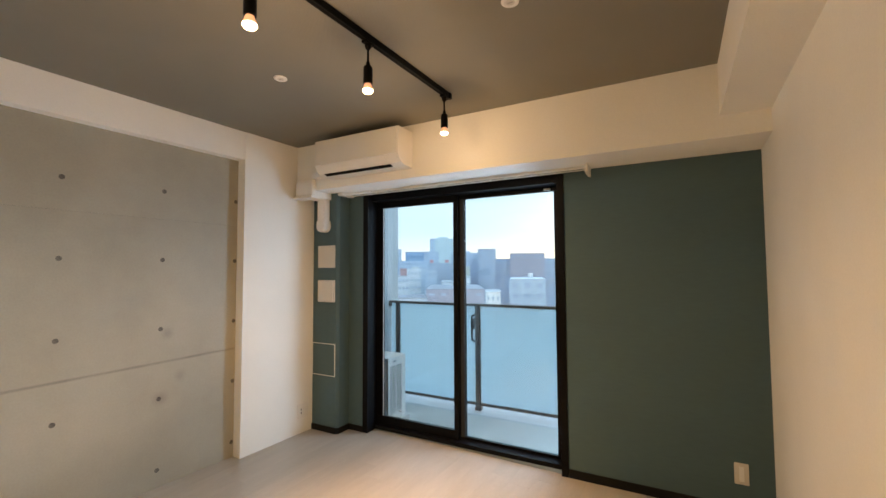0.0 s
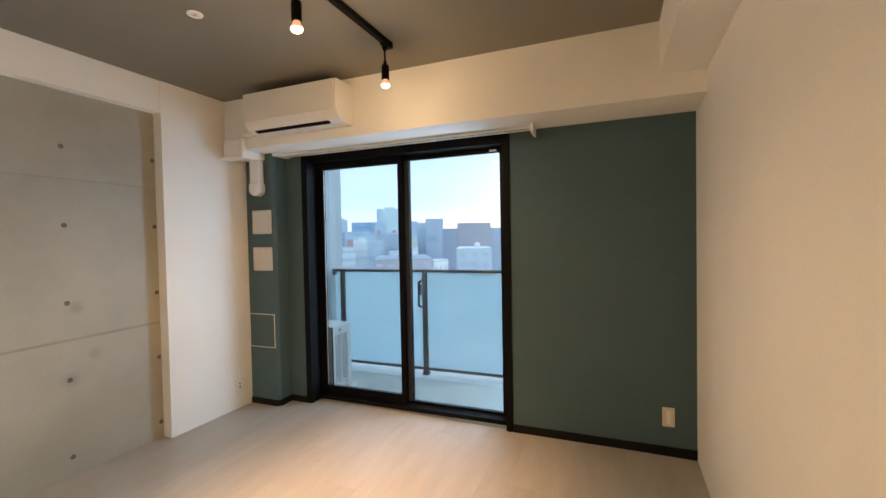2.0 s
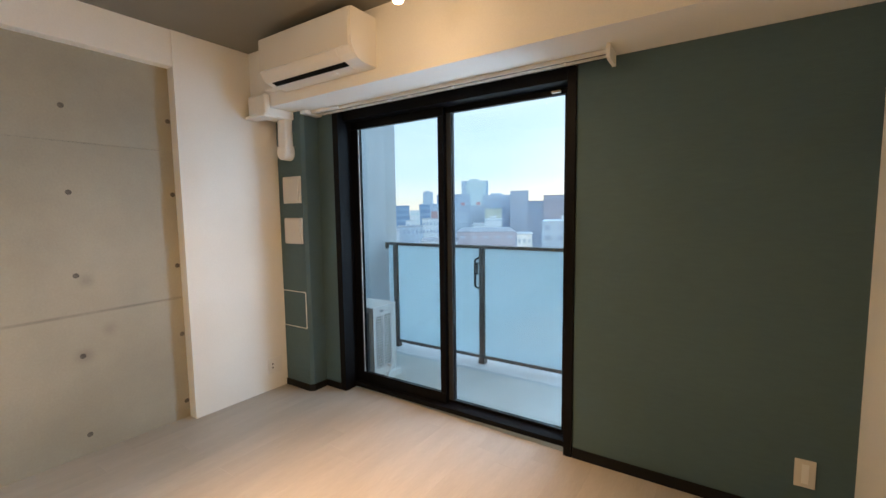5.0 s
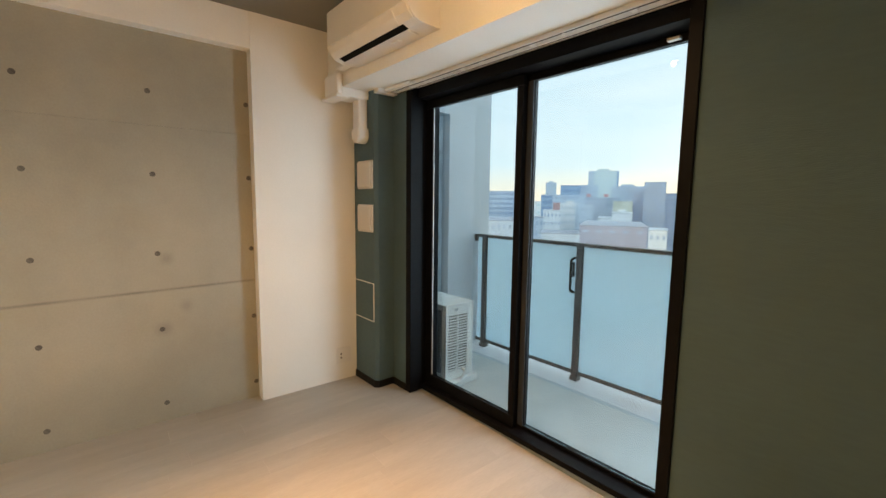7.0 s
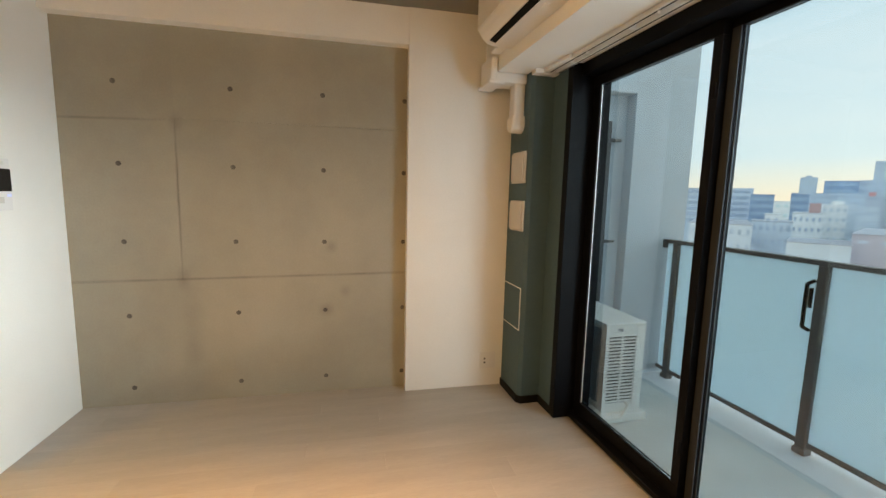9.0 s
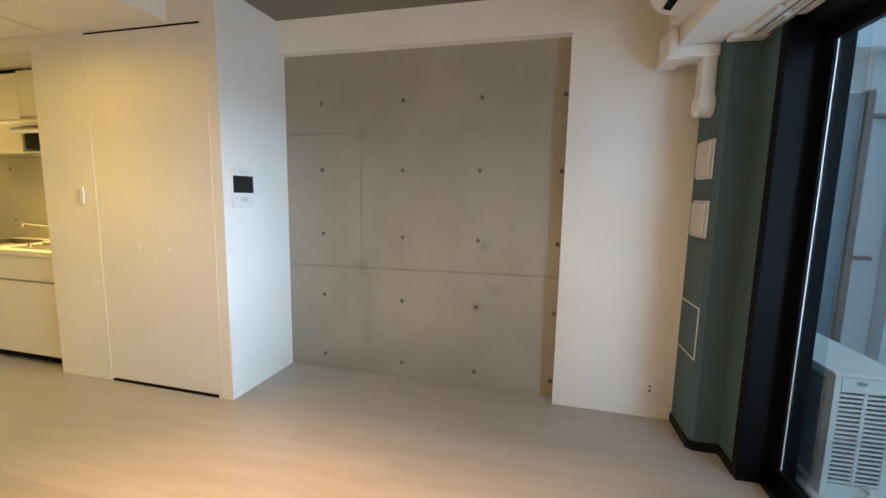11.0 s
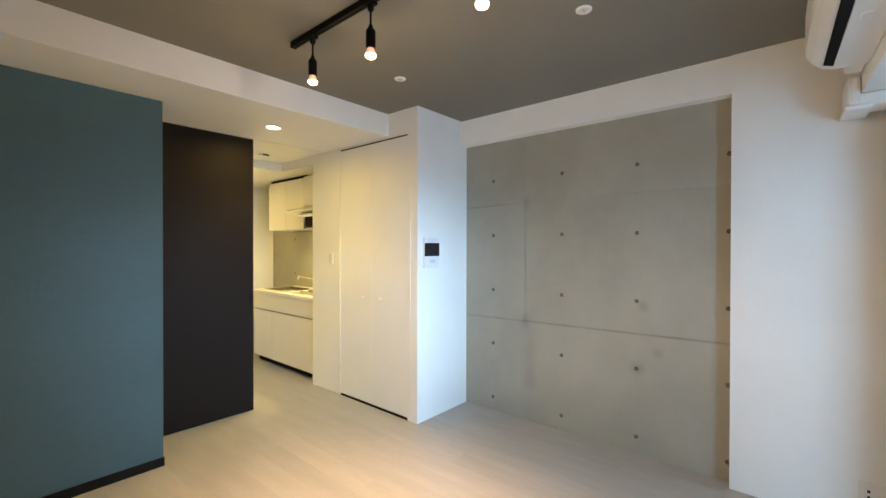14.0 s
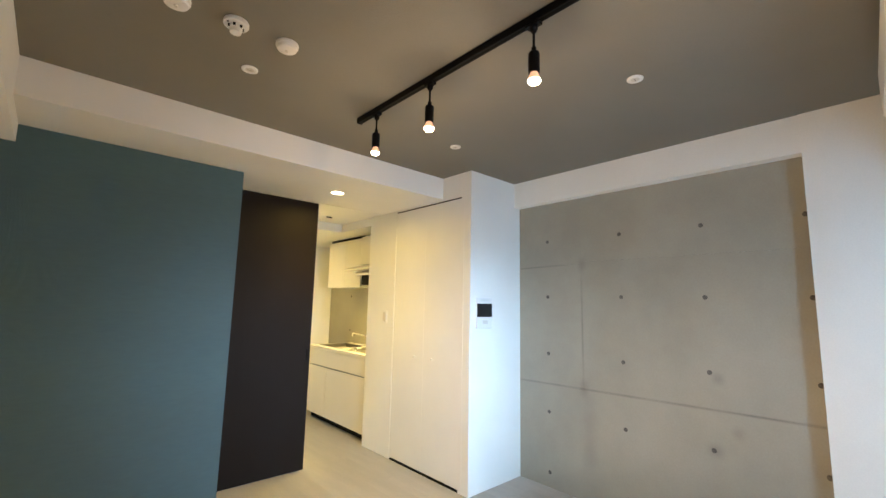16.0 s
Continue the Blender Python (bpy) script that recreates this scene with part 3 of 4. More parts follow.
wp("end_bracket", B(0.372, 2.700, 2.072, 0.429, 2.852, 2.0985, bevel=0.003), PLASTIC, rails)
wp("fascia_strip", B(0.430, 2.752, 2.080, 0.70, 2.772, 2.0985, bevel=0.002), PLASTIC, rails)
wp("end_bracket", prism(bmesh.new(), [(2.71, 2.0985), (2.71, 2.045), (2.73, 2.035), (2.85, 2.035), (2.85, 2.0985)], "x", 2.469, 2.485), PLASTIC, rails)
for x in (0.62, 1.10, 1.58, 2.06):
    b = wp("bracket", B(x, 2.798, 2.080, x + 0.025, 2.825, 2.0985, bevel=0.001), PLASTIC, rails)
    wp("runner", rod(bmesh.new(), (x + 0.2, 2.785, 2.066), (x + 0.2, 2.785, 2.0763), 0.006), PLASTIC, b)


def socket_plate(place, turn, gangs, label, outlets, side=False):
    """A wall plate 116 mm high, lying in the local xz plane and facing -y."""
    s = thing("wall_socket", place, label, "wall socket", side=side)
    s.matrix_world = Matrix.Translation(place) @ pose(0, 0, 0, 0, 0, turn)
    w = 0.035 + 0.0 if gangs == 1 else 0.058
    plate = part("plate", B(-w, -0.008, -0.06, w, 0.0, 0.06, bevel=0.003), BEIGEP if gangs == 1 else PLASTIC, s)
    for k, x in enumerate((0.0,) if gangs == 1 else (-0.024, 0.024)):
        insert = part("insert", B(x - 0.012, -0.0105, -0.042, x + 0.012, -0.0083, 0.042, bevel=0.001), PLASTIC, s)
        if (k, gangs) in outlets:
            for z in (-0.014, 0.014):
                part("slot", B(x - 0.005, -0.0118, z - 0.006, x + 0.005, -0.0107, z + 0.006), SLOT, insert)
    return s


socket_plate((3.262, 2.892, 0.240), 0, 1, "beige blank wall plate on dark teal wall", (), side=True)
socket_plate((0.086, 2.560, 0.190), 90, 2, "white double wall socket low on white pillar", ((0, 2),))

# ---- ceiling fixtures ----
bar = thing("lighting_track", (LAMP_X, 1.2, CEIL), "black ceiling lighting track bar", "lighting track")
wp("rail", B(LAMP_X - 0.0145, 0.195, CEIL - 0.033, LAMP_X + 0.0145, 2.158, CEIL - 0.001, bevel=0.002), BLACK, bar)
wp("slot", B(LAMP_X - 0.006, 0.215, CEIL - 0.0338, LAMP_X + 0.006, 2.14, CEIL - 0.0332), SLOT, bar)
wp("end_cap", B(LAMP_X - 0.017, 0.185, CEIL - 0.035, LAMP_X + 0.017, 0.1945, CEIL - 0.001, bevel=0.002), BLACK, bar)
wp("feed_cap", B(LAMP_X - 0.018, 2.1585, CEIL - 0.037, LAMP_X + 0.018, 2.185, CEIL - 0.001, bevel=0.002), BLACK, bar)


def track_lamp():
    base = Vector((LAMP_X, LAMP_YS[0], CEIL - 0.034))
    t = thing("track_lamp", base, "small black track pendant with lit warm bulb", "lamp", "lamps on the ceiling track")
    part("plug", B(-0.015, -0.030, -0.012, 0.015, 0.030, -0.0003, bevel=0.003), BLACK, t)
    part("plug_stub", lathe(bmesh.new(), [(0.015, -0.0115), (0.015, -0.024), (0.010, -0.034), (0.006, -0.037)], (0, 0, 0)), BLACK, t, smooth=True)
    part("stem", rod(bmesh.new(), (0, 0, -0.104), (0, 0, -0.036), 0.0050), BLACK, t)
    part("joint", rod(bmesh.new(), (0, 0, -0.116), (0, 0, -0.096), 0.0095), BLACK, t)
    part("socket", lathe(bmesh.new(), [(0.010, 0.0), (0.019, -0.004), (0.0215, -0.012), (0.0215, -0.082), (0.0195, -0.084)], (0, 0, -0.112)), BLACK, t, smooth=True)
    part("bulb_neck", lathe(bmesh.new(), [(0.0145, 0.0), (0.0165, -0.008), (0.021, -0.019), (0.0242, -0.028)], (0, 0, -0.1965)), BULBNECK, t, "pale bulb neck", smooth=True)
    part("bulb", lathe(bmesh.new(), [(0.0242, 0.0), (0.0240, -0.005), (0.0205, -0.011), (0.012, -0.0145), (0.004, -0.0155)], (0, 0, -0.2247)), BULBGLASS, t, "glowing warm bulb face", smooth=True)
    return t


BULBNECK = glowing("lit_bulb_neck", (1.0, 0.52, 0.27), 0.62)
first_lamp = track_lamp()
for y in LAMP_YS[1:]:
    copy_thing(first_lamp, Matrix.Translation((LAMP_X, y, CEIL - 0.034)))


def ceiling_rose(x, y):
    c = thing("ceiling_eyelet", (x, y, CEIL), "small round white ceiling cap with central opening", "ceiling cap", "small ceiling caps")
    part("ring", lathe(bmesh.new(), [(0.037, -0.001), (0.036, -0.006), (0.026, -0.009), (0.020, -0.005)], (0, 0, 0)), PLASTIC, c, smooth=True)
    part("core", lathe(bmesh.new(), [(0.019, -0.002), (0.019, -0.0065)], (0, 0, 0)), BEIGEP, c)
    part("slot", B(-0.011, -0.002, -0.0082, 0.011, 0.002, -0.0068), GAP, c)


for x, y in ((2.45, 0.285), (1.085, 0.275), (1.088, 1.505), (2.447, 1.535)):
    ceiling_rose(x, y)


def detector(x, y, label, ring):
    c = thing("smoke_detector", (x, y, CEIL), label, "detector", "ceiling detectors")
    part("base", lathe(bmesh.new(), [(0.046, -0.001), (0.046, -0.014), (0.043, -0.017)], (0, 0, 0), 32), PLASTIC, c, smooth=True)
    if ring:
        part("chamber", lathe(bmesh.new(), [(0.024, -0.0172), (0.024, -0.030), (0.021, -0.034)], (0, 0, 0), 32), PLASTIC, c, smooth=True)
        hoop = bmesh.new()
        lathe(hoop, [(0.018, -0.0342), (0.021, -0.0342), (0.021, -0.046), (0.018, -0.046)], (0, 0, 0), 32)
        part("guard_ring", hoop, PLASTIC, c, smooth=True)
        for a in range(0, 360, 60):
            u, v = 0.0245 * math.cos(radians(a)), 0.0245 * math.sin(radians(a))
            part("vent", B(u - 0.004, v - 0.004, -0.028, u + 0.004, v + 0.004, -0.0185), SLOT, c)
        part("indicator", lathe(bmesh.new(), [(0.004, -0.0172), (0.003, -0.019)], (0.033, 0.012, 0), 12), SLOT, c)
    else:
        part("dome", lathe(bmesh.new(), [(0.042, -0.0172), (0.039, -0.027), (0.027, -0.032)], (0, 0, 0), 32), PLASTIC, c, smooth=True)
        part("lens", lathe(bmesh.new(), [(0.008, -0.0322), (0.005, -0.037)], (0, 0, 0), 16), BEIGEP, c)


detector(2.600, 0.598, "round white ceiling smoke detector with vents", True)
detector(2.398, 0.600, "round white ceiling sensor with smooth dome", False)
detector(2.800, 0.590, "round white ceiling sensor with smooth dome", False)

spot = thing("downlight", (1.392, -0.808, SOFFIT), "round recessed downlight, lit warm", "downlight")
part("trim_ring", lathe(bmesh.new(), [(0.058, -0.001), (0.057, -0.004), (0.050, -0.005)], (0, 0, 0), 32), PLASTIC, spot, smooth=True)
part("diffuser", lathe(bmesh.new(), [(0.049, -0.0052), (0.040, -0.0065)], (0, 0, 0), 32), DOWNGLOW, spot, "glowing warm diffuser")
grille = thing("ceiling_vent", (0.98, -1.80, SOFFIT), "small round hall ceiling detector with dark slot", "detector")
part("base", lathe(bmesh.new(), [(0.055, -0.001), (0.053, -0.018), (0.035, -0.026)], (0, 0, 0), 24), PLASTIC, grille, smooth=True)
part("slot", B(-0.03, 0.046, -0.018, 0.03, 0.056, -0.006), SLOT, grille)

# ---- doors, closet, wall fittings ----
slide = thing("door_1", (1.72, -1.265, 0), "dark wenge sliding door, half open", "door", kind="structure")
wp("leaf", B(1.340, -1.283, 0.006, 2.105, -1.250, 2.300, bevel=0.002), WENGE, slide)
wp("handle", B(1.356, -1.2498, 0.905, 1.380, -1.2465, 1.005, bevel=0.001), BLACK, slide, "black recessed pull")
wp("recess", B(1.361, -1.2463, 0.912, 1.375, -1.2455, 0.998), SLOT, slide)

closet = thing("closet", (0.62, -0.556, 0), "white two-leaf closet door with small knobs", "closet")
for y0, y1, knob in ((-1.0035, -0.5566, -0.665), (-0.5554, -0.1092, -0.430)):
    leaf = wp("door", B(0.610, y0, 0.022, 0.6335, y1, 2.284), SATINW, closet)
    k = lathe(bmesh.new(), [(0.004, 0.0), (0.004, 0.010), (0.007, 0.013), (0.0085, 0.020), (0.006, 0.023)], (0, 0, 0), 16)
    k.transform(Matrix.Translation((0.6336, knob, 0.950)) @ pose(0, 0, 0, 0, 90, 0))
    wp("knob", k, BEIGEP, leaf, "small white knob")
wp("floor_track", B(0.600, -1.002, 0.0005, 0.634, -0.111, 0.010), SLOT, closet)
wp("head_track", B(0.600, -1.002, 2.2865, 0.6325, -0.111, 2.2955), SLOT, closet)

com = thing("intercom", (0.48, 0.0, 1.222), "white wall intercom with dark monitor screen", "intercom")
wp("body", B(0.392, 0.0005, 1.228, 0.572, 0.016, 1.472, bevel=0.004), PLASTIC, com)
wp("screen", B(0.394, 0.0162, 1.318, 0.570, 0.0185, 1.424, bevel=0.001), SCREEN, com, "black monitor screen")
wp("speaker", B(0.43, 0.0162, 1.442, 0.53, 0.0172, 1.458), GREYP, com)
wp("button", B(0.445, 0.0162, 1.262, 0.505, 0.0185, 1.292, bevel=0.001), BEIGEP, com)
wp("status_light", B(0.402, 0.0162, 1.295, 0.420, 0.0175, 1.304), glowing("blue_led", (0.25, 0.3, 1.0), 2.0), com, "small blue status light")

sw = thing("light_switch", (0.635, -1.147, 1.279), "white light switch plate on white wall", "light switch")
wp("plate", B(0.6352, -1.184, 1.222, 0.643, -1.110, 1.338, bevel=0.002), PLASTIC, sw)
wp("rocker", B(0.6432, -1.166, 1.238, 0.6465, -1.128, 1.322, bevel=0.001), BEIGEP, sw)
wp("pilot", B(0.6467, -1.132, 1.230, 0.6472, -1.128, 1.236), SLOT, sw)

# ---- kitchen ----
solid("wall_kitchen", B(-0.12, -3.50, -0.1, 0.0, -1.47, 2.6), CONCRETE, "bare concrete kitchen back wall", "wall")
for y in (-1.75, -2.32, -2.90):
    for z in (1.03, 1.49):
        c = new("cone_hole", cone_me)
        c.parent = bpy.data.objects["wall_kitchen"]
        c.location = (0.0, y, z)
base = thing("kitchen_cabinet", (0.3, -2.15, 0), "white glossy kitchen base cabinet with drawer band", "cabinet")
wp("carcass", B(0.02, -2.83, 0.075, 0.575, -1.475, 0.828), GLOSSW, base)
wp("kickboard", B(0.06, -2.83, 0.0, 0.53, -1.475, 0.074), SLOT, base)
for y0, y1, z0, z1 in ((-2.83, -2.385, 0.078, 0.632), (-2.381, -1.477, 0.078, 0.632), (-2.83, -1.477, 0.648, 0.826)):
    d = wp("door" if z0 < 0.5 else "drawer", B(0.576, y0, z0, 0.595, y1, z1, bevel=0.002), GLOSSW, base)
    if z0 > 0.5:
        for y in (-2.80, -1.62):
            k = rod(bmesh.new(), (0.5952, y, 0.668), (0.602, y, 0.668), 0.007)
            wp("knob", k, CHROME, d)
wp("finger_rail", B(0.5765, -2.829, 0.633, 0.590, -1.478, 0.647), PLASTERD, base)
top_ob = thing("worktop", (0.3, -2.15, 0.829), "white worktop with inset sink and hob", "worktop")
for a in ((0.005, -2.845, 0.605, -2.76), (0.005, -2.25, 0.605, -1.474), (0.005, -2.759, 0.13, -2.251), (0.50, -2.759, 0.605, -2.251)):
    wp("slab", B(a[0], a[1], 0.829, a[2], a[3], 0.868, bevel=0.002), GLOSSW, top_ob)
SINKM = material("dull_steel", (0.22, 0.21, 0.19), 0.4, 1.0, vary=0.1, scale=20, grain=200, bump=0.05)
sink = thing("sink", (0.31, -2.5, 0.70), "brushed steel kitchen sink basin", "sink")
for a in ((0.131, -2.758, 0.69, 0.499, -2.252, 0.694), (0.131, -2.758, 0.695, 0.135, -2.252, 0.872), (0.495, -2.758, 0.695, 0.499, -2.252, 0.872),
          (0.1355, -2.758, 0.695, 0.4945, -2.754, 0.872), (0.1355, -2.256, 0.695, 0.4945, -2.252, 0.872)):
    wp("basin_wall", B(*a), SINKM, sink)
tap = thing("faucet", (0.07, -2.20, 0.868), "chrome single-lever kitchen faucet with spout", "faucet")
wp("post", rod(bmesh.new(), (0.07, -2.20, 0.868), (0.07, -2.20, 1.04), 0.021), CHROME, tap)
wp("spout", rod(bmesh.new(), (0.07, -2.20, 0.985), (0.24, -2.40, 1.030), 0.011), CHROME, tap)
wp("nozzle", rod(bmesh.new(), (0.24, -2.40, 1.034), (0.245, -2.405, 0.99), 0.012), CHROME, tap)
wp("lever", rod(bmesh.new(), (0.07, -2.20, 1.035), (0.075, -2.195, 1.135), 0.006), CHROME, tap)
wp("collar", lathe(bmesh.new(), [(0.030, 0.0), (0.030, 0.006), (0.022, 0.014)], (0.07, -2.20, 0.868)), CHROME, tap)
hob = thing("gas_hob", (0.33, -1.78, 0.868), "steel gas hob with ring burner and knobs", "hob")
wp("plate", B(0.12, -2.05, 0.8685, 0.53, -1.52, 0.876, bevel=0.002), STEEL, hob)
for y in (-1.92, -1.65):
    wp("burner", lathe(bmesh.new(), [(0.05, 0.0), (0.05, 0.012), (0.03, 0.020)], (0.30, y, 0.8765)), BLACK, hob)
    for a in range(0, 180, 60):
        u, v = 0.10 * math.cos(radians(a)), 0.10 * math.sin(radians(a))
        wp("trivet", rod(bmesh.new(), (0.30 - u, y - v, 0.905), (0.30 + u, y + v, 0.905), 0.005, sides=8), STEEL, hob)
    wp("trivet_ring", lathe(bmesh.new(), [(0.090, 0.0), (0.095, 0.0), (0.095, 0.026), (0.090, 0.026)], (0.30, y, 0.8765)), STEEL, hob)
    wp("knob", rod(bmesh.new(), (0.49, y, 0.8765), (0.49, y, 0.905), 0.020, 0.017), CHROME, hob)
wall_unit = thing("wall_cabinet", (0.2, -2.5, 1.595), "white glossy wall cabinet over the sink", "cabinet")
wp("carcass", B(0.002, -2.90, 1.597, 0.345, -2.085, 2.19), GLOSSW, wall_unit)
for y0, y1 in ((-2.90, -2.495), (-2.491, -2.085)):
    wp("door", B(0.346, y0, 1.592, 0.366, y1, 2.185, bevel=0.002), GLOSSW, wall_unit)
wp("head_gap", B(0.05, -2.90, 2.191, 0.335, -2.085, 2.2215), SLOT, wall_unit)
wp("light_strip", B(0.04, -2.85, 1.5905, 0.30, -2.10, 1.5965), STEEL, wall_unit)
small_unit = thing("hood_cabinet", (0.2, -1.78, 1.853), "short white cabinet above the range hood", "cabinet")
wp("carcass", B(0.002, -2.083, 1.853, 0.345, -1.475, 2.205), GLOSSW, small_unit)
wp("door", B(0.346, -2.083, 1.860, 0.366, -1.476, 2.200, bevel=0.002), GLOSSW, small_unit)
hood = thing("range_hood", (0.3, -1.78, 1.62), "white slim range hood with dark filter", "range hood")
wp("canopy", prism(bmesh.new(), [(0.002, 1.775), (0.57, 1.775), (0.605, 1.782), (0.57, 1.797), (0.40, 1.842), (0.002, 1.850)], "y", -2.080, -1.478), GLOSSW, hood)
wp("switch_panel", B(0.5605, -1.85, 1.788, 0.566, -1.70, 1.797), GREYP, hood)
wp("lamp_cover", rod(bmesh.new(), (0.47, -2.0, 1.740), (0.47, -1.55, 1.740), 0.022), CHROME, hood)
wp("filter", B(0.10, -1.97, 1.615, 0.42, -1.50, 1.774, bevel=0.004), BLACK, hood)
wp("drip_tray", B(0.01, -2.07, 1.592, 0.38, -1.485, 1.600, bevel=0.002), STEEL, hood)

# ---- outdoor unit ----
def outdoor_unit():
    u = thing("outdoor_unit", (0.2, 3.3, -0.092), "grey-white air conditioner outdoor unit with louvred side", "air conditioner", side=True)
    x0, x1, y0, y1, z0, z1 = -0.20, 0.545, 3.222, 3.515, -0.035, 0.566
    wp("body", B(x0, y0 + 0.012, z0, x1 - 0.02, y1, z1 - 0.02, bevel=0.006), GREYP, u)
    wp("lid", B(x0 - 0.005, y0 - 0.004, z1 - 0.019, x1 + 0.004, y1 + 0.004, z1, bevel=0.006), GREYP, u)
    wp("front_grille", B(x0 + 0.03, y0, z0 + 0.05, x1 - 0.06, y0 + 0.0115, z1 - 0.05), PLASTERD, u, "dark condenser face")
    side = wp("side_panel", B(x1 - 0.0195, y0 + 0.01, z0 + 0.002, x1 - 0.010, y1 - 0.002, z1 - 0.0195), SLOT, u)
    for a, b, c, d in ((y0 + 0.004, z0, y0 + 0.030, z1 - 0.021), (y1 - 0.062, z0, y1, z1 - 0.021), (y0 + 0.031, z1 - 0.085, y1 - 0.063, z1 - 0.021),
                       (y0 + 0.031, z0, y1 - 0.063, z0 + 0.06), ((y0 + y1) / 2 - 0.024, z0 + 0.061, (y0 + y1) / 2 - 0.010, z1 - 0.086)):
        wp("side_frame", B(x1 - 0.0095, a, b, x1 - 0.001, c, d, bevel=0.001), GREYP, side)
    for k in range(21):
        z = z0 + 0.066 + k * 0.0222
        for a, b in ((y0 + 0.031, (y0 + y1) / 2 - 0.0245), ((y0 + y1) / 2 - 0.0095, y1 - 0.063)):
            wp("louvre", B(x1 - 0.0094, a, z, x1 - 0.003, b, z + 0.0105), GREYP, side)
    wp("label", B(x1 - 0.0008, (y0 + y1) / 2 - 0.06, z1 - 0.055, x1 + 0.0004, (y0 + y1) / 2 - 0.02, z1 - 0.035), PLASTERD, u)
    for x in (-0.10, 0.42):
        wp("foot", B(x, y0 - 0.03, -0.0918, x + 0.16, y1 + 0.03, -0.0355, bevel=0.006), GREYP, u)
    wp("valve", rod(bmesh.new(), (x1, 3.40, 0.03), (x1 + 0.04, 3.40, 0.02), 0.012), GREYP, u)
    bm = bmesh.new()
    for a, b in (((x1 + 0.04, 3.40, 0.02), (x1 + 0.045, 3.34, -0.05)), ((x1 + 0.045, 3.34, -0.05), (x1 + 0.0, 3.12, -0.078))):
        rod(bm, a, b, 0.011, sides=10)
    wp("pipe", bm, GREYP, u)


outdoor_unit()

# ---- the city beyond ----
solid("ground", B(-3000, 60, -27, 3000, 5000, -26), material("city_ground", (0.36, 0.40, 0.44), 0.9, vary=0.2, scale=0.02, grain=0.2))
HOME = Vector((2.95, 1.0, 1.38))


def facade(name, colour):
    return material(name, colour, 0.75, vary=0.07, scale=0.08, grain=0.7, bump=0.0)


# Facade colours are paled towards blue, which puts the distance haze into them.
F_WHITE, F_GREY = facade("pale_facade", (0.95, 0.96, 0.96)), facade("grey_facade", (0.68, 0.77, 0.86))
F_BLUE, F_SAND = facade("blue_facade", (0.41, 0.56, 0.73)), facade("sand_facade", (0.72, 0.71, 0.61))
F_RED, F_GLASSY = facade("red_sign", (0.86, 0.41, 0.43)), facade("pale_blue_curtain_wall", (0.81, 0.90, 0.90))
# Window colours lie close to the walls, as haze would flatten them.
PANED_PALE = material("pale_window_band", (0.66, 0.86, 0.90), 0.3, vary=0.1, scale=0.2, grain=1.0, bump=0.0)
PANED = material("window_band", (0.52, 0.62, 0.75), 0.25, vary=0.2, scale=0.2, grain=1.0, bump=0.0)


ROOFING = facade("felt_roof", (0.42, 0.44, 0.50))
ROOF_PALE = facade("pale_roof", (0.60, 0.64, 0.68))


def building(az0, az1, el, dist, wall_mat, label, cols=0, rows=0, band=False, depth=30.0, pent=0.0, storey=3.2, share=0.5,
             side_strips=(), panes=None, roofing=None):
    """A block between two bearings (degrees left of straight ahead), its roof at an elevation as seen from the room."""
    mid, half = radians((az0 + az1) / 2), dist * math.tan(radians(abs(az0 - az1)) / 2)
    top_z = HOME.z + dist * math.tan(radians(el))
    b = thing("apartment_building" if cols and not band else "office_building", (0, 0, -26), label, "building", "city blocks")
    b.matrix_world = Matrix.Translation((HOME.x - dist * math.sin(mid), HOME.y + dist * math.cos(mid), -26)) @ pose(0, 0, 0, 0, 0, math.degrees(mid))
    h = top_z + 26
    part("wall", B(-half, 0, 0, half, depth, h), wall_mat, b)
    roof = part("roof", B(-half - 0.15, -0.2, h, half + 0.15, depth, h + min(dist * 0.001, 0.35)), roofing or wall_mat, b)
    if pent:
        part("penthouse", B(-half * 0.45, depth * 0.2, h + 0.1, half * 0.35, depth * 0.6, h + pent), wall_mat, roof)
    for u0, u1, mat in side_strips:
        part("bay", B(half * u0, -0.9, 0, half * u1, -0.005, h), mat, b)
    for r in range(rows):
        z1 = h - 1.0 - r * storey
        z0 = z1 - storey * share
        if band:
            part("window_band", B(-half * 0.93, -0.12, z0, half * 0.93, -0.02, z1), panes or PANED, b)
        else:
            step = 2 * half / max(cols, 1)
            for c in range(cols):
                x = -half + (c + 0.5) * step
                part("window", B(x - step * 0.22, -0.12, z0, x + step * 0.22, -0.02, z1), panes or PANED, b)
    return b


# These facades and window bands also hold painted haze in their colour.
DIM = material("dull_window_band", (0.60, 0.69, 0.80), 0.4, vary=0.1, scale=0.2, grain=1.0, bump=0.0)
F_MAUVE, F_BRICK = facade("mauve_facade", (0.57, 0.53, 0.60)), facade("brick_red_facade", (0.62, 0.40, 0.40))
F_NAVY, F_HAZE = facade("navy_facade", (0.30, 0.43, 0.63)), facade("haze_tinted_facade", (0.64, 0.74, 0.84))
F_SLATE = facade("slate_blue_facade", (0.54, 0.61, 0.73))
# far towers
# coloured strips put the tower's darker side face and edge on its front
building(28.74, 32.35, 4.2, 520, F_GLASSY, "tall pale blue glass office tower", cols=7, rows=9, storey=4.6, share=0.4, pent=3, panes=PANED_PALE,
         side_strips=((-1.0, -0.62, F_HAZE), (0.86, 1.0, F_BLUE)))
building(36.27, 37.64, 2.75, 560, F_HAZE, "slim distant hazy tower block", pent=2.5)
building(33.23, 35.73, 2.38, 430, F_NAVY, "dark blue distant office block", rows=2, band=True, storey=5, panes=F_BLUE)
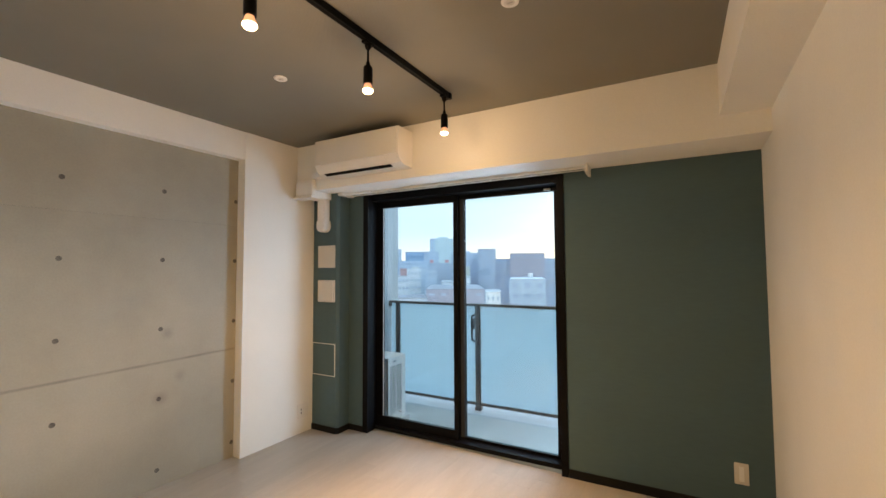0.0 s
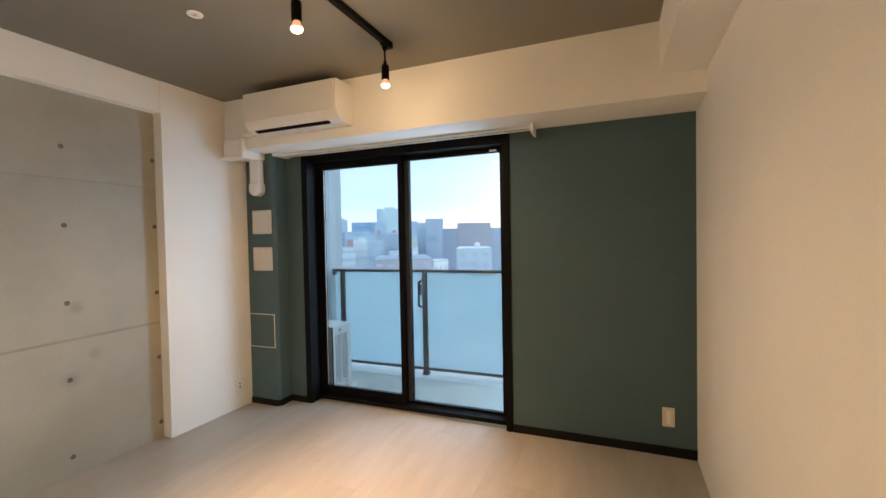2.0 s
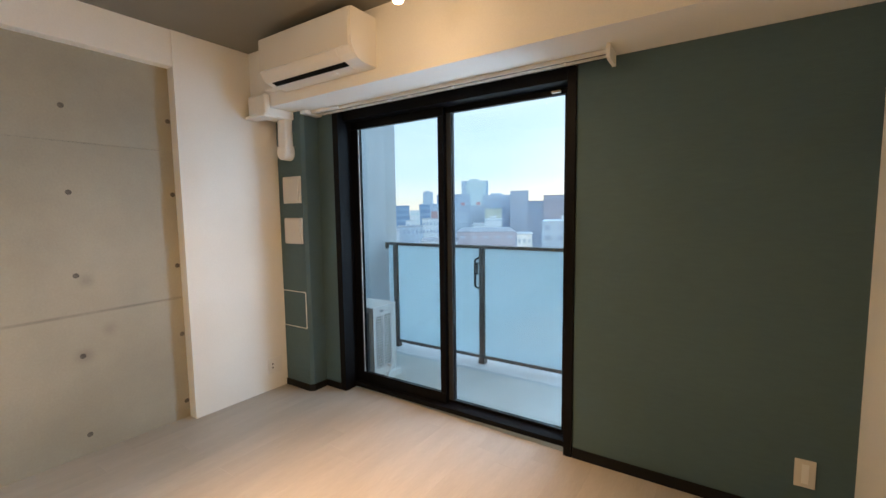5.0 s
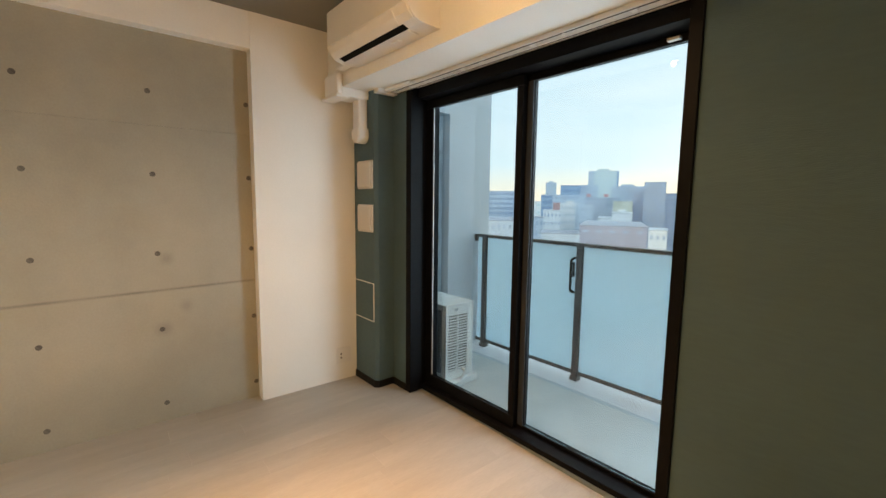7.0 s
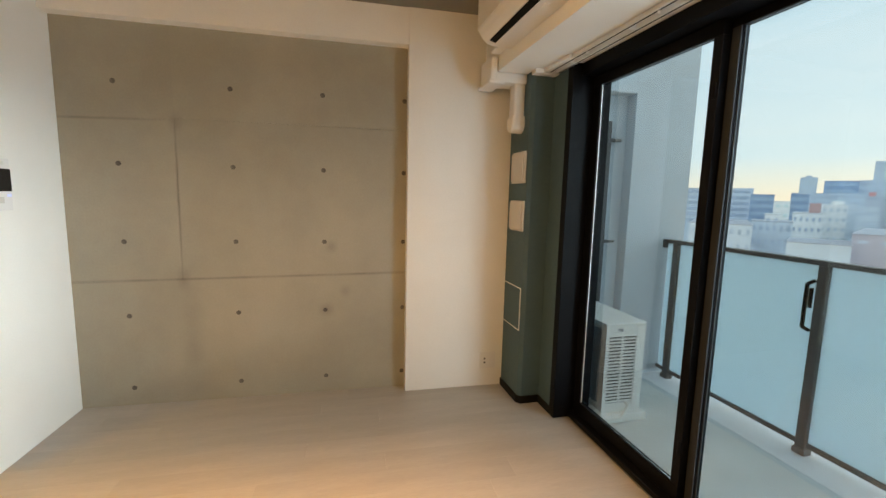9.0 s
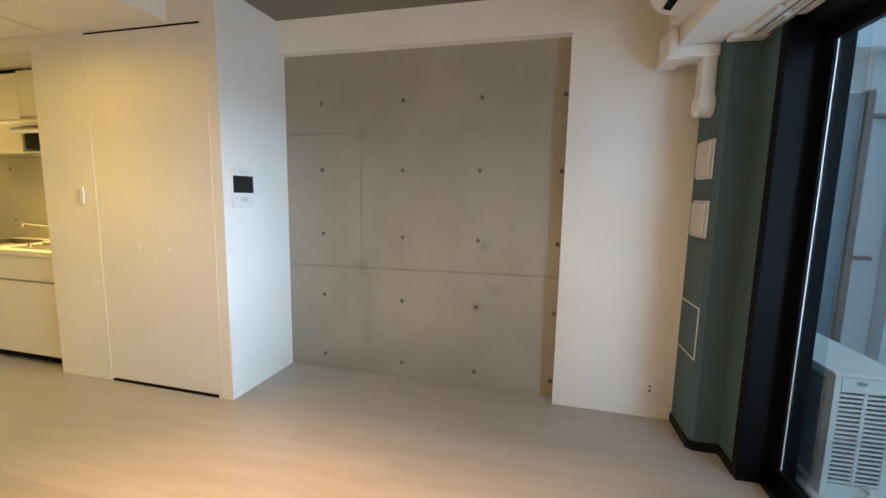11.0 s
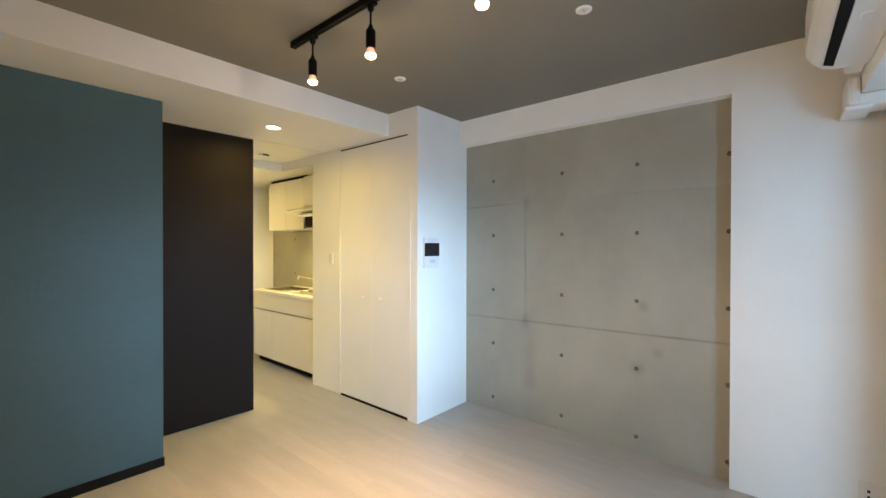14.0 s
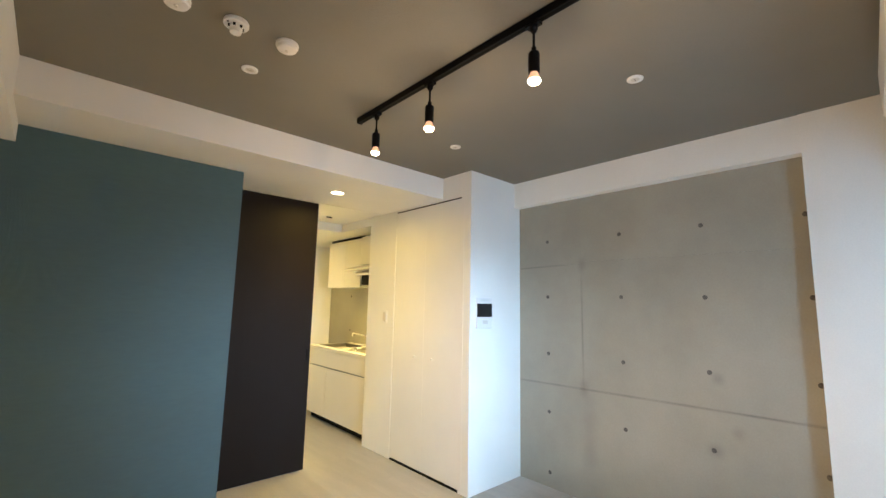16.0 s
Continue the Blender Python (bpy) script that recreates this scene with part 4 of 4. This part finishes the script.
building(31.12, 33.23, 2.42, 440, F_HAZE, "misty pale distant office block", rows=3, band=True, storey=4.5, panes=DIM)
building(32.6, 38.2, 1.15, 360, F_HAZE, "long hazy block of distant flats", rows=3, band=True, storey=4, panes=DIM)
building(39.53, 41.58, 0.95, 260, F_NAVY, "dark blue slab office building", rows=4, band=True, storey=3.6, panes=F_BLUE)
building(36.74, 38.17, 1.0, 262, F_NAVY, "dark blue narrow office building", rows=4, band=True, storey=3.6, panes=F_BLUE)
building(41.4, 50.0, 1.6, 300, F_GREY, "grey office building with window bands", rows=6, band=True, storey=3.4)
building(25.6, 29.5, 2.22, 262, F_HAZE, "misty slate office block with rooftop plant", rows=1, band=True, storey=4.2, pent=1.6, panes=DIM)
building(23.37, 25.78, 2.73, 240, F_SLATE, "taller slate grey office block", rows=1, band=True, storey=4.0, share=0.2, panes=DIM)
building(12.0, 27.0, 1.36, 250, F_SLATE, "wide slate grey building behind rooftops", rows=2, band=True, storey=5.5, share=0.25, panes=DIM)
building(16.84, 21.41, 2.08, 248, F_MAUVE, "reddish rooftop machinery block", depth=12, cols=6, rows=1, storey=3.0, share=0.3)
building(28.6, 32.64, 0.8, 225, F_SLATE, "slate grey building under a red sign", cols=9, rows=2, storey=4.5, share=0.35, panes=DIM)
for az, w, label in ((30.1, 2.2, "red rooftop sign board on a building edge"), (32.2, 1.9, "small red rooftop sign board on a building edge")):
    a = radians(az)
    s = thing("rooftop_sign", (HOME.x - 222 * math.sin(a), HOME.y + 222 * math.cos(a), HOME.z + 222 * math.tan(radians(0.8)) + 0.5), label, "sign", "rooftop signs")
    s.matrix_world = s.matrix_world @ pose(0, 0, 0, 0, 0, az)
    part("board", B(-w / 2, 3.2, 0.1, w / 2, 3.5, 1.6), F_RED, s)
    for x in (-w / 3, w / 3):
        part("post", B(x - 0.1, 3.55, -0.6, x + 0.1, 3.75, 1.5), F_GREY, s)
# middle rows
building(26.94, 29.2, 0.38, 190, F_SAND, "sand coloured blank-sided building", cols=1, rows=3, storey=3.4, share=0.3, panes=F_SAND)
building(38.12, 39.49, 0.28, 185, F_WHITE, "pale narrow apartment building", cols=2, rows=5, share=0.3, panes=PANED_PALE)
building(33.15, 35.67, 0.03, 172, F_WHITE, "white apartment building with small windows", cols=5, rows=6, storey=2.9, share=0.35, pent=1.2, side_strips=((0.55, 1.0, F_GREY),), panes=DIM)
building(31.56, 33.04, -0.14, 168, F_GREY, "narrow grey building with stacked balconies", rows=6, band=True, storey=3.0, share=0.45, panes=DIM)
building(35.41, 37.83, -0.92, 150, F_WHITE, "white apartment building with balconies", cols=5, rows=5, storey=2.8, share=0.38, roofing=ROOF_PALE)
building(35.68, 36.58, 0.11, 158, F_BRICK, "brick red stair tower on a rooftop", depth=6)
building(26.9, 29.25, -1.12, 160, F_WHITE, "low white building with rooftop shed", roofing=ROOF_PALE, pent=1.2)
building(29.21, 30.89, -1.8, 158, F_WHITE, "low white annex building", cols=3, rows=1, share=0.3, roofing=ROOF_PALE)
# near rooftops
building(25.1, 33.1, -2.75, 105, F_MAUVE, "mauve building with low flat roof", cols=5, rows=1, storey=4.6, share=0.13, roofing=ROOFING, panes=DIM)
building(16.79, 21.64, -1.42, 120, F_GREY, "grey parking building with open decks", cols=3, rows=4, storey=3.0, share=0.42, panes=F_SLATE)
tank_at = Vector((HOME.x - 128 * math.sin(radians(18.76)), HOME.y + 128 * math.cos(radians(18.76)), HOME.z + 128 * math.tan(radians(-1.42))))
tank = thing("water_tank", tank_at, "small white water tank on a parking roof", "tank")
part("drum", lathe(bmesh.new(), [(0.75, 0.6), (0.80, 0.8), (0.80, 1.7), (0.6, 1.95)], (0, 0, 0)), F_WHITE, tank)
for u, v in ((-0.5, -0.5), (0.5, -0.5), (-0.5, 0.5), (0.5, 0.5)):
    part("leg", B(u - 0.06, v - 0.06, -0.35, u + 0.06, v + 0.06, 0.62), F_GREY, tank)
building(22.9, 24.9, -3.1, 92, F_WHITE, "small white rooftop house", depth=10, cols=3, rows=1, storey=2.4, share=0.35, roofing=ROOF_PALE)
building(37.7, 41.2, -1.9, 125, F_GREY, "low grey building with pale roof", depth=12, cols=6, rows=2, share=0.35, roofing=ROOFING)
building(38.8, 40.1, -1.1, 132, F_WHITE, "small white gabled house block", depth=8, cols=2, rows=2, share=0.35, roofing=ROOF_PALE)
building(41.0, 47.0, -2.4, 110, F_GREY, "low grey roofs of small houses", roofing=ROOFING, cols=8, rows=2, share=0.35)
building(33.0, 38.0, -3.95, 100, F_GREY, "low pale building beside the mauve roof", depth=14, roofing=ROOFING)

# the window side of the room stands slightly askew
for ob in WINDOW_SIDE:
    ob.matrix_world = SKEW @ ob.matrix_world
